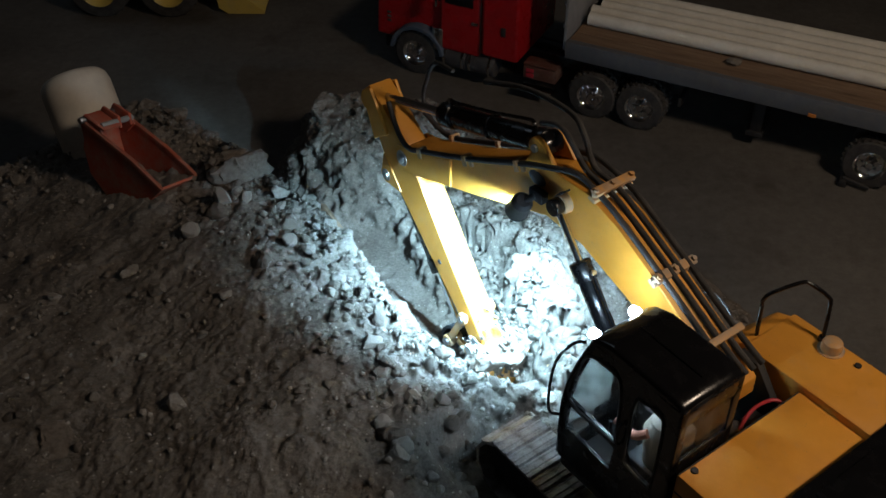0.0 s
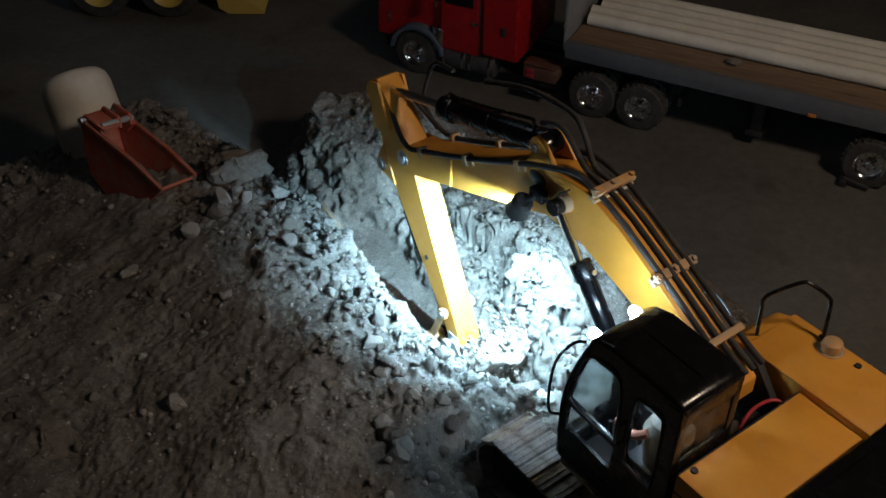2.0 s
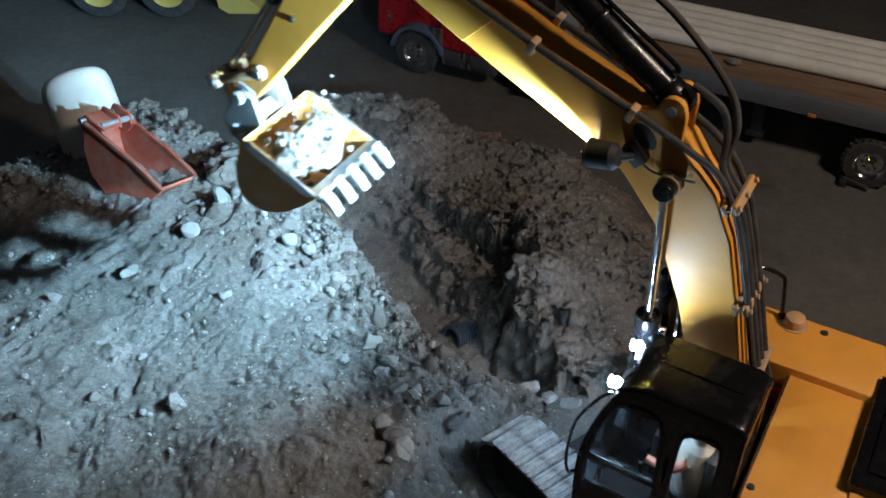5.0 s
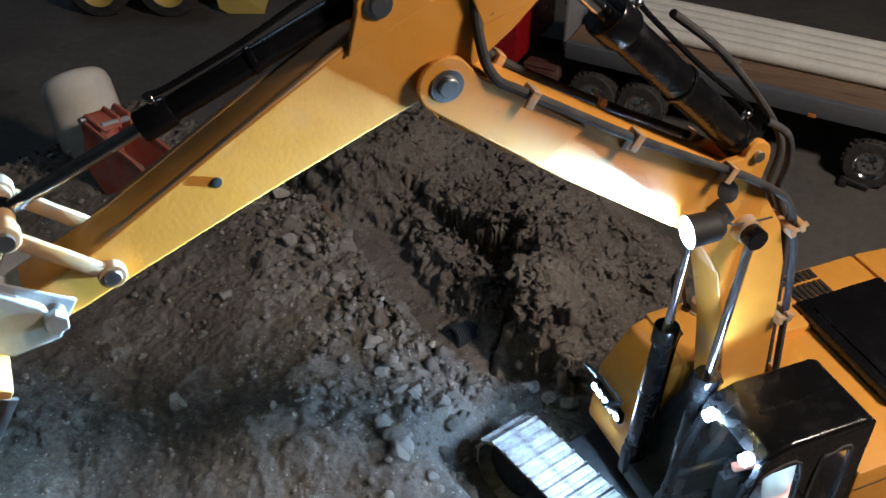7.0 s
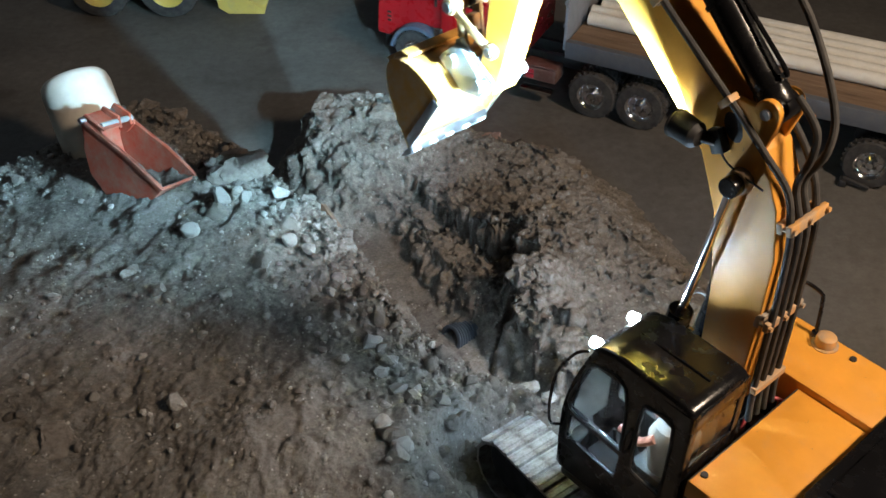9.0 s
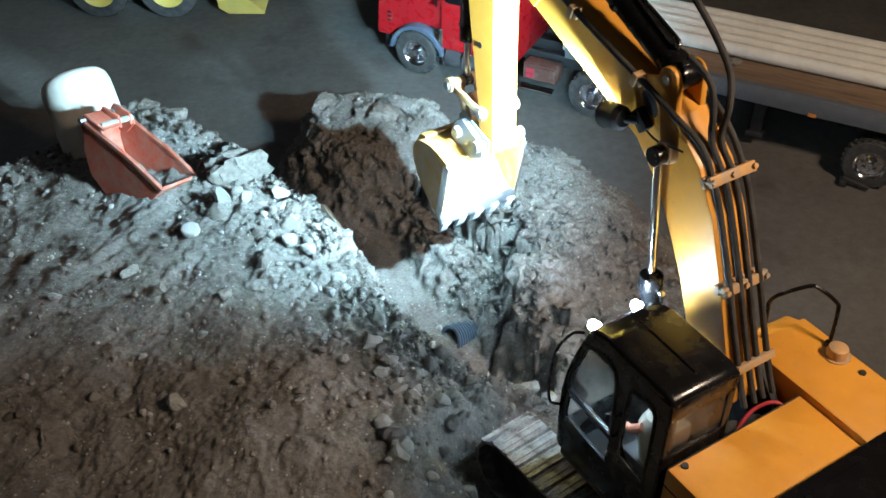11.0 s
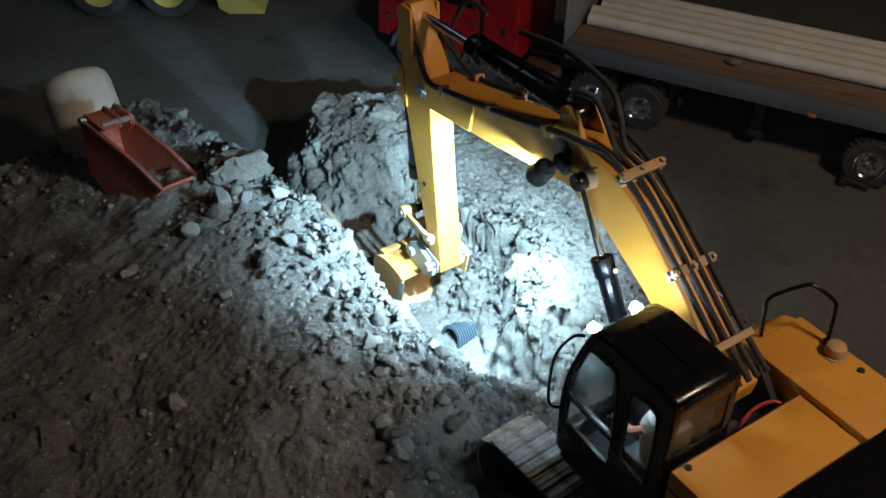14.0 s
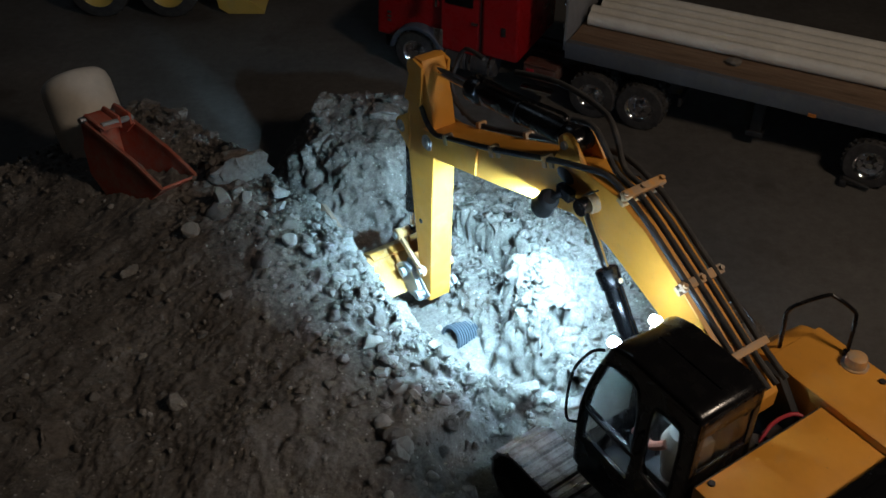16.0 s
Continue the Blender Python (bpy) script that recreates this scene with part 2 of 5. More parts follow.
def thing(name, label, category, m=None, group="", kind=""):
    ob = new(name)
    ob.empty_display_size = 0.02
    if m is not None:
        ob.matrix_world = m
    return tagged(ob, label, category, group, kind)


# ---------------------------------------------------------------- setting
def structure(name, bm, mat, label):
    return tagged(part(name, bm, mat), label, name.split("_")[0], kind="structure")


structure("floor", box(-3.2, 3.2, -2.6, 4.6, -0.12, 0.0, 0), CONCRETE, "stained dark concrete garage floor with dust")
structure("wall_north", box(-3.2, 3.2, 4.6, 4.75, 0, 2.6, 0), PLASTER, "plain painted garage wall in the dark")
structure("wall_south", box(-3.2, 3.2, -2.75, -2.6, 0, 2.6, 0), PLASTER, "plain painted garage wall in the dark")
structure("wall_east", box(3.2, 3.35, -2.75, 4.75, 0, 2.6, 0), PLASTER, "plain painted garage wall in the dark")
structure("wall_west", box(-3.35, -3.2, -2.75, 4.75, 0, 2.6, 0), PLASTER, "plain painted garage wall in the dark")
structure("ceiling", box(-3.35, 3.35, -2.75, 4.75, 2.6, 2.7, 0), PLASTER, "plain garage ceiling in the dark")


# ---------------------------------------------------------------- dug ground
def smooth(a, b, x):
    t = np.clip((x - a) / (b - a), 0, 1)
    return t * t * (3 - 2 * t)


def hash2(i, j, seed):
    h = (i.astype(np.int64) * 374761393 + j.astype(np.int64) * 668265263 + seed * 982451653) & 0x7FFFFFFF
    h = ((h ^ (h >> 13)) * 1274126177) & 0x7FFFFFFF
    return ((h ^ (h >> 16)) & 0xFFFF) / 65535.0


def vnoise(x, y, seed):
    i, j = np.floor(x), np.floor(y)
    u, v = smooth(0, 1, x - i), smooth(0, 1, y - j)
    a, b, c, d = hash2(i, j, seed), hash2(i + 1, j, seed), hash2(i, j + 1, seed), hash2(i + 1, j + 1, seed)
    return (a * (1 - u) + b * u) * (1 - v) + (c * (1 - u) + d * u) * v - 0.5


def fbm(x, y, scale, octaves, seed, gain=0.5):
    out, amp = 0, 1.0
    for k in range(octaves):
        out = out + amp * vnoise(x * scale + 7.3 * k, y * scale - 3.1 * k, seed + k)
        scale, amp = scale * 2.03, amp * gain
    return out


def clods(x, y, cell, seed, keep=0.5):
    """Half-buried round lumps: how far each stands out, in cells."""
    gx, gy = x / cell, y / cell
    i0, j0 = np.floor(gx), np.floor(gy)
    out = np.zeros_like(gx)
    for di in (-1, 0, 1):
        for dj in (-1, 0, 1):
            i, j = i0 + di, j0 + dj
            cx, cy = i + hash2(i, j, seed), j + hash2(i, j, seed + 1)
            r = 0.15 + 0.5 * hash2(i, j, seed + 2) ** 2
            r = np.where(hash2(i, j, seed + 3) < keep, r, 0)
            q = r * r - (gx - cx) ** 2 - (gy - cy) ** 2 * (0.7 + 0.9 * hash2(i, j, seed + 4))
            out = np.maximum(out, np.sqrt(np.maximum(q, 0)))
    return out


def chunks(x, y, cell, seed):
    """Broken blocks: a height of its own for each, and how near the next crevice is."""
    gx, gy = x / cell, y / cell
    i0, j0 = np.floor(gx), np.floor(gy)
    f1, f2, own = np.full_like(gx, 9.0), np.full_like(gx, 9.0), np.zeros_like(gx)
    for di in (-1, 0, 1):
        for dj in (-1, 0, 1):
            i, j = i0 + di, j0 + dj
            d = np.hypot(gx - i - hash2(i, j, seed), gy - j - hash2(i, j, seed + 1))
            near = d < f1
            f2 = np.where(near, f1, np.minimum(f2, d))
            own = np.where(near, hash2(i, j, seed + 2), own)
            f1 = np.where(near, d, f1)
    return own - 0.5, np.exp(-((f2 - f1) / 0.10) ** 2)


def along(x, y, line):
    """Distance to a line of points, the side (+ to the left of its run), and how far along it, in points."""
    best, side, where = np.full_like(x, 9.0), np.zeros_like(x), np.zeros_like(x)
    for k, (a, b) in enumerate(zip(line, line[1:])):
        ax, ay, dx, dy = a[0], a[1], b[0] - a[0], b[1] - a[1]
        t = np.clip(((x - ax) * dx + (y - ay) * dy) / (dx * dx + dy * dy), 0, 1)
        d = np.hypot(x - ax - t * dx, y - ay - t * dy)
        s = np.sign(dx * (y - ay) - dy * (x - ax))
        hit = d < best
        best, side, where = np.where(hit, d, best), np.where(hit, s, side), np.where(hit, k + t, where)
    return best, side, where


CREST = [(-0.98, 1.00), (-0.66, 1.19), (-0.45, 1.345), (-0.262, 1.151), (-0.154, 0.995), (-0.085, 0.871), (-0.026, 0.79), (0.04, 0.756), (0.083, 0.752), (0.16, 0.71), (0.75, 0.2)]
CREST_Z = [0.03, 0.09, 0.115, 0.15, 0.17, 0.17, 0.165, 0.145, 0.115, 0.085, 0.06]
AXIS = [(0.065, 0.83), (-0.012, 0.93), (-0.075, 1.05), (-0.105, 1.12)]
RIM = [(-0.10, 1.55), (0.079, 1.45), (0.21, 1.40), (0.31, 1.27), (0.375, 1.09), (0.47, 0.93), (0.62, 0.75), (0.8, 0.55)]
CRACK = [(0.005, 1.145), (0.032, 1.114), (0.048, 1.078), (0.087, 1.050), (0.095, 0.996), (0.079, 0.953), (0.066, 0.895), (0.084, 0.85), (0.13, 0.82)]


def height(x, y):
    wx = x + 0.018 * fbm(x, y, 14, 3, 5)
    wy = y + 0.018 * fbm(x, y, 14, 3, 9)
    # far bank, open floor beyond its rim
    d, s, _ = along(wx, wy, RIM)
    inside = np.where(s < 0, d, -d)
    bank = 0.088 * smooth(-0.015, 0.13, inside) * smooth(-0.24, -0.10, wx) - 0.012
    d, s, w = along(x + 0.036 * fbm(x, y, 30, 3, 31, 0.45), y + 0.026 * fbm(x, y, 30, 3, 37, 0.45), CRACK)
    low = np.where(s < 0, smooth(0.0, 0.012, d), 0) * smooth(0.2, 0.1, d)
    bank = bank - 0.022 * low
    wide = np.where(s < 0, 1.0, 0.3) * (0.0100 + 0.014 * fbm(x, y, 40, 3, 151)) * smooth(0.0, 1.0, w) * smooth(7.2, 6.0, w)
    split = 0.030 * smooth(1.2, 0.2, d / np.maximum(wide, 0.0016))
    bank = bank + 0.016 * np.exp(-(d / 0.05) ** 2) * np.where(s > 0, 1, 0) * smooth(2.0, 4.0, w) + 0.010 * fbm(x, y, 42, 4, 91, 0.5) * np.exp(-(d / 0.10) ** 2) * np.where(s > 0, 1, 0.35)
    bank = bank + 0.010 * clods(x, y, 0.024, 83, 0.55) * np.exp(-(d / 0.08) ** 2) * np.where(s > 0, 1, 0.2)
    qx, qy = x + 0.012 * fbm(x, y, 70, 3, 111), y + 0.012 * fbm(x, y, 70, 3, 117)
    own, gap = chunks(qx, qy, 0.030, 121)
    own2, gap2 = chunks(qx, qy, 0.013, 131)
    broken = 0.010 * own - 0.005 * gap + 0.004 * own2 - 0.002 * gap2
    bank = bank + broken * np.exp(-(d / 0.085) ** 2) * np.where(s > 0, 0.7, 0.25) + 0.15 * broken
    block = (0.034 + 0.008 * clods(x, y, 0.024, 181, 0.5) + 0.004 * own) * np.where(s > 0, smooth(-0.004, 0.020, d), 0) * smooth(0.17, 0.02, d) * smooth(0.3, 2.0, w) * smooth(7.6, 6.6, w)
    # trench
    da, _, _ = along(wx, wy, AXIS)
    cut = smooth(0.034, 0.078, da)
    far = 0.016 + (bank - 0.016) * cut - split * smooth(0.020, 0.05, da) + block * smooth(0.03, 0.06, da)
    veins, thin = chunks(qx + 0.01 * fbm(x, y, 25, 2, 161), qy, 0.047, 163)
    far = far + cut * (0.006 * clods(x, y, 0.0125, 171, 0.5) - 0.005 * smooth(0.75, 1.0, thin) * smooth(-0.02, 0.08, fbm(x, y, 12, 2, 173)))
    # end wall of the trench
    ex, ey = wx + 0.12, wy - 1.345
    q = np.hypot(ex / np.where(ex > 0, 0.200, 0.150), ey / (np.where(ey < 0, 0.200, 0.11)))
    lump = 0.124 * smooth(1.08, 0.42, q) - 0.012
    far = np.maximum(far, lump + (0.020 * fbm(x, y, 18, 3, 61, 0.5) + 0.5 * broken) * smooth(1.0, 0.7, q))
    # spoil heap on the near side
    d, s, w = along(x, y, CREST)
    wsum, zsum = 0, 0
    for k in np.linspace(0, len(CREST) - 1, 31):
        i = min(int(k), len(CREST) - 2)
        cx = CREST[i][0] + (k - i) * (CREST[i + 1][0] - CREST[i][0])
        cy = CREST[i][1] + (k - i) * (CREST[i + 1][1] - CREST[i][1])
        wt = 1 / ((x - cx) ** 2 + (y - cy) ** 2 + 0.0012) ** 1.5
        wsum, zsum = wsum + wt, zsum + wt * np.interp(k, range(len(CREST_Z)), CREST_Z)
    top = zsum / wsum
    near = top - 0.045 * smooth(0.05, 0.55, d) + 0.03 * fbm(x, y, 6, 3, 71) * smooth(0, 0.2, d)
    drop = smooth(0.0, 0.085, d)
    z = np.where(s < 0, near, top + (far - top) * drop)
    # the ground under the machine is trodden flat
    dx, dy = x - 0.255, y - 0.605
    f, l = -0.600 * dx + 0.800 * dy, -0.800 * dx - 0.600 * dy
    pad = smooth(0.235, 0.195, np.abs(f)) * smooth(0.19, 0.145, np.abs(l))
    z = z + (0.079 - z) * pad
    # clods and grain
    rough = smooth(0.02, 0.08, z) * (1 - 0.6 * pad) + 0.25
    z = z + rough * (0.006 * fbm(x, y, 18, 5, 3, 0.6) + 0.0022 * fbm(x, y, 160, 3, 15, 0.6))
    edge = np.exp(-(d / 0.10) ** 2)
    z = z + 0.9 * broken * np.exp(-(d / 0.035) ** 2) * (1 - pad)
    z = z + (1 - 0.7 * pad) * (0.011 * clods(x, y, 0.030, 41, 0.12) + 0.012 * (0.12 + edge) * clods(x, y, 0.016, 47, 0.45) + 0.0042 * (0.5 + edge) * clods(x, y, 0.0085, 53, 0.4))
    return z


def hash3(i, j, k, seed):
    return hash2(i + 57.0 * k, j - 131.0 * k, seed)


def lumps3(P, cell, seed, keep):
    """Round lumps of all sizes packed in space: how far the nearest stands out at each point, in cells."""
    g = P / cell
    base = np.floor(g)
    out = np.zeros(len(P))
    for di in (-1, 0, 1):
        for dj in (-1, 0, 1):
            for dk in (-1, 0, 1):
                i, j, k = base[:, 0] + di, base[:, 1] + dj, base[:, 2] + dk
                dx = g[:, 0] - i - hash3(i, j, k, seed)
                dy = g[:, 1] - j - hash3(i, j, k, seed + 1)
                dz = g[:, 2] - k - hash3(i, j, k, seed + 2)
                r = np.where(hash3(i, j, k, seed + 4) < keep, 0.25 + 0.55 * hash3(i, j, k, seed + 3), 0)
                out = np.maximum(out, np.sqrt(np.maximum(r * r - dx * dx - dy * dy - dz * dz, 0)))
    return out


def crumbled(X, Y, Z):
    """Pushes the broken faces of the trench out along their normals into crumbs and clods."""
    gy, gx = np.gradient(Z, Y[:, 0], X[0])
    steep = np.hypot(gx, gy)
    d, s, _ = along(X, Y, CREST)
    broad = smooth(0.45, 1.1, steep)
    amount = np.where(s > 0, 0.10 + broad, 0.55 * np.exp(-(d / 0.05) ** 2)) * smooth(0.004, 0.03, Z)
    at = amount > 0.02
    P = np.stack([X[at], Y[at], Z[at]], 1)
    N = np.stack([-gx[at], -gy[at], np.ones(at.sum())], 1)
    N /= np.linalg.norm(N, axis=1)[:, None]
    wave = np.array([fbm(P[:, 0] + P[:, 2], P[:, 1] - 0.7 * P[:, 2], 35, 3, 211)]).ravel()
    push = 0.011 * lumps3(P, 0.026, 221, 0.45) + 0.008 * lumps3(P + 0.3, 0.012, 231, 0.5) + 0.0045 * lumps3(P - 0.2, 0.0065, 241, 0.55) + 0.010 * wave - 0.006
    Q = P + N * (push * amount[at])[:, None]
    X, Y, Z = X.copy(), Y.copy(), Z.copy()
    X[at], Y[at], Z[at] = Q[:, 0], Q[:, 1], Q[:, 2]
    return X, Y, Z


def ground_mesh():
    xs = np.concatenate([np.arange(-0.98, -0.36, 0.0032), np.arange(-0.36, 0.38, 0.0018), np.arange(0.38, 0.80, 0.0032)])
    ys = np.concatenate([np.arange(0.30, 0.66, 0.0028), np.arange(0.66, 1.46, 0.0018), np.arange(1.46, 1.62, 0.0032)])
    X, Y = np.meshgrid(xs, ys)
    X, Y, Z = crumbled(X, Y, height(X, Y))
    fade = smooth(0.0, 0.08, np.minimum(1.62 - Y, 0.80 - X))
    Z = Z * fade - 0.02 * (1 - fade)
    n, m = X.shape
    me = bpy.data.meshes.new("dirt_ground")
    idx = np.arange(n * m).reshape(n, m)
    quads = np.stack([idx[:-1, :-1], idx[:-1, 1:], idx[1:, 1:], idx[1:, :-1]], -1).reshape(-1, 4)
    keep = (Z.ravel()[quads] > -0.012).any(1)
    quads = quads[keep]
    me.from_pydata(np.stack([X.ravel(), Y.ravel(), Z.ravel()], 1).tolist(), [], quads.tolist())
    me.polygons.foreach_set("use_smooth", [True] * len(me.polygons))
    me.materials.append(DIRT)
    bm = bmesh.new()
    bm.from_mesh(me)
    bmesh.ops.delete(bm, geom=[v for v in bm.verts if not v.link_faces], context="VERTS")
    bm.to_mesh(me)
    bm.free()
    return me


def zat(x, y):
    return float(height(np.array([x]), np.array([y]))[0])


ground = tagged(new("ground", ground_mesh()), "heaped grey-brown dirt with a dug trench and clods", "ground", kind="structure")

# ---------------------------------------------------------------- excavator
# Turning point of the upper body; all poses of its parts are in the machine's own space.
SLEW = Vector((0.2549, 0.6046, 0.2064))
GROUND_Z = 0.079
BASE = Matrix.Translation((SLEW.x, SLEW.y, GROUND_Z))
LIFT = SLEW.z - GROUND_Z
TRACK_YAW = 126.9
FOOT = Vector((0.0149, 0, 0.0743))
NOSE = Vector((0.460, 0, 0))
ROCKER = Vector((0.2003, 0, 0))
PIVOT = Vector((0.2363, 0, -0.004))
EAR = Vector((0.243, 0, 0.122))
TAIL = Vector((-0.075, 0, 0.036))
CYL_PIN = Vector((0.015, 0, 0.060))
BOOM_CYL = Vector((0.1954, 0.029, 0.0886))
CYL_FOOT = Vector((0.078, 0.029, 0.0))
HITCH = Vector((0.012, 0, 0.036))
ROCK_LEN, LINK_LEN = 0.058, 0.050

excavator = thing("excavator", "yellow model tracked excavator with black cab digging a trench", "excavator", BASE)


def undercarriage():
    m = pose(0, 0, 0, 0, 0, TRACK_YAW)
    frame_ = part("undercarriage_frame", join(box(-0.13, 0.13, -0.075, 0.075, 0.030, 0.062, 0.006), lathe([(0.0, 0.060), (0.062, 0.060), (0.062, 0.085), (0.055, 0.097), (0, 0.097)])), MATT_BLACK, excavator, "matt black undercarriage frame")
    frame_.matrix_local = m
    # loop of shoes round two wheels
    half, r, n = 0.150, 0.034, 46
    straight = 2 * half
    total = 2 * straight + 2 * math.pi * r
    pts = [(-0.0092, 0.0), (-0.0092, 0.0025), (-0.0080, 0.0030), (-0.0074, 0.0062), (-0.0058, 0.0062), (-0.0050, 0.0030), (-0.0008, 0.0030), (-0.0004, 0.0038), (0.0012, 0.0038), (0.0018, 0.0030), (0.0058, 0.0030), (0.0064, 0.0036), (0.0076, 0.0036), (0.0092, 0.0026), (0.0092, 0.0)]
    shoe = prism(pts, -0.028, 0.028, 0)
    me = bpy.data.meshes.new("track_shoe")
    shoe.to_mesh(me)
    shoe.free()
    me.materials.append(SHOE)
    for side in (1, -1):
        y = 0.106 * side
        body = join(box(-half, half, -0.016, 0.016, 0.018, 0.056, 0.004), rod((half, -0.017, 0.039), (half, 0.017, 0.039), 0.030, n=28, bevel=0.003), rod((-half, -0.017, 0.039), (-half, 0.017, 0.039), 0.030, n=28, bevel=0.003))
        for k in range(6):
            x = -0.11 + 0.044 * k
            body = join(body, rod((x, -0.020, 0.018), (x, 0.020, 0.018), 0.012, n=16, bevel=0.002))
        track = part("track", moved(body, Matrix.Translation((0, y, 0))), MATT_BLACK, excavator, "steel crawler track with scuffed shoes")
        track.matrix_local = m
        for k in range(n):
            s = total * k / n
            if s < straight:
                q = pose(-half + s, y, 0.039 + r)
            elif s < straight + math.pi * r:
                a = (s - straight) / r
                q = pose(half + r * math.sin(a), y, 0.039 + r * math.cos(a), 0, math.degrees(a), 0)
            elif s < 2 * straight + math.pi * r:
                q = pose(half - (s - straight - math.pi * r), y, 0.039 - r, 0, 180, 0)
            else:
                a = math.pi + (s - 2 * straight - math.pi * r) / r
                q = pose(-half + r * math.sin(a), y, 0.039 + r * math.cos(a), 0, math.degrees(a), 0)
            share("track_shoe", me, track, q)


def upper_body():
    top = 0.080
    body = part("upper_body", box(-0.105, -0.030, -0.0385, 0.112, -0.025, top, 0.003), YELLOW, excavator, "yellow painted upper body with flat deck")
    part("rear_deck", box(-0.205, -0.1045, -0.108, 0.112, -0.025, 0.0825, 0.003), YELLOW, body, "yellow rear deck")
    part("side_locker", box(-0.1045, 0.031, -0.108, -0.038, -0.025, 0.0865, 0.003), YELLOW, body, "yellow side locker")
    part("boom_well", box(-0.03, 0.085, -0.0375, 0.04, -0.03, -0.005, 0.003), MATT_BLACK, body)
    part("cab_floor", box(-0.0295, 0.095, 0.0405, 0.112, -0.030, -0.0185, 0.003), MATT_BLACK, body)
    weight = prism([(-0.205, -0.02), (-0.205, 0.085), (-0.250, 0.080), (-0.272, 0.055), (-0.272, 0.005), (-0.245, -0.02)], -0.108, 0.112, 0.006)
    part("counterweight", weight, YELLOW, body, "yellow rounded counterweight")
    # engine cover with a slotted plate at its side
    part("engine_cover", join(box(-0.200, -0.101, -0.064, 0.066, 0.079, 0.0915, 0.0025), box(-0.19, -0.112, -0.05, 0.05, 0.0905, 0.0935, 0.001)), BLACK, body, "gloss black engine cover")
    for k in range(7):
        part("vent_slot", box(-0.112 - 0.006 * k, -0.115 - 0.006 * k, -0.088, -0.070, 0.0820, 0.0842, 0.0003), MATT_BLACK, body)
        part("vent_slot", box(-0.112 - 0.006 * k, -0.115 - 0.006 * k, -0.104, -0.092, 0.0820, 0.0842, 0.0003), MATT_BLACK, body)
    # sloping right front box with a light bar at its foot
    nose = prism([(0.030, -0.025), (0.030, 0.084), (0.046, 0.078), (0.074, 0.038), (0.080, -0.025)], -0.106, -0.042, 0.003)
    part("tool_box", nose, YELLOW, body, "yellow sloping front box")
    part("light_bar", box(0.077, 0.083, -0.100, -0.050, 0.016, 0.029, 0.0015), BLACK, body, "black light bar")
    for k in range(5):
        part("bar_led", lathe([(0, 0.0012), (0.0030, 0.0008), (0.0036, 0)], 12), BAR_LIGHT, body).matrix_local = pose(0.0832, -0.095 + 0.010 * k, 0.0225, 0, 90, 0)
    part("fuel_cap", moved(lathe([(0, 0.010), (0.006, 0.010), (0.0085, 0.0085), (0.0095, 0.005), (0.0095, 0), (0.012, 0), (0.012, -0.002)], 28), pose(-0.0192, -0.0939, 0.0875)), YELLOW_WORN, body, "round yellow filler cap")
    part("deck_bolt", moved(lathe([(0, 0.002), (0.003, 0.0015), (0.0032, 0)], 14), pose(-0.0369, 0.0982, top)), MATT_BLACK, body)
    part("deck_bolt", moved(lathe([(0, 0.002), (0.003, 0.0015), (0.0032, 0)], 14), pose(-0.046, -0.096, 0.0865)), MATT_BLACK, body)
    part("deck_seam", box(-0.0325, -0.0312, -0.036, 0.111, 0.0795, 0.0803, 0.0002), MATT_BLACK, body)
    part("side_seam", box(-0.104, -0.032, 0.1115, 0.1127, 0.060, 0.0612, 0.0002), MATT_BLACK, body)
    rail = [(0.034, -0.060, 0.076), (0.036, -0.060, 0.110), (0.037, -0.060, 0.122), (0.034, -0.066, 0.130), (0.022, -0.088, 0.139), (0.016, -0.094, 0.138), (0.004, -0.104, 0.128), (-0.001, -0.105, 0.120), (-0.007, -0.098, 0.086)]
    part("handrail", tube(rail, 0.0019, 10, 5), BLACK, body, "bent black wire handrail")
    part("rail_foot", lathe([(0, 0.004), (0.004, 0.004), (0.0045, 0)], 14), BLACK, body).matrix_local = pose(-0.007, -0.098, 0.0862)
    # boom foot brackets, machinery and a red hose between cab and box
    for y in (-0.028, 0.028):
        part("boom_bracket", prism([(-0.02, -0.02), (-0.02, 0.06), (0.005, 0.09), (0.026, 0.09), (0.04, 0.06), (0.09, 0.01), (0.09, -0.02)], y - 0.004, y + 0.004, 0.001), MATT_BLACK, body, "black boom foot bracket")
    part("valve_block", join(box(-0.028, 0.0, -0.03, 0.025, -0.02, 0.035, 0.003), box(-0.026, -0.006, -0.02, 0.0, 0.03, 0.048, 0.002), rod((-0.012, 0.012, 0.03), (-0.012, 0.012, 0.052), 0.006)), DARK_GREY, body, "dark grey valve block")
    part("red_hose", tube([(-0.030, -0.032, 0.062), (-0.018, -0.024, 0.066), (-0.012, -0.006, 0.060), (-0.016, 0.014, 0.05)], 0.0018, 8), RED_LENS, body, "thin red hose")
    part("light_cable", tube([(0.079, -0.098, 0.030), (0.092, -0.096, 0.052), (0.104, -0.080, 0.074), (0.104, -0.055, 0.080), (0.094, -0.036, 0.066)], 0.0014, 8, 5), RUBBER, body, "thin black lamp cable")
    part("light_cable", tube([(0.081, -0.056, 0.026), (0.096, -0.056, 0.042), (0.102, -0.046, 0.056), (0.094, -0.036, 0.064)], 0.0020, 8, 5), RUBBER, body, "black lamp cable")
    return body


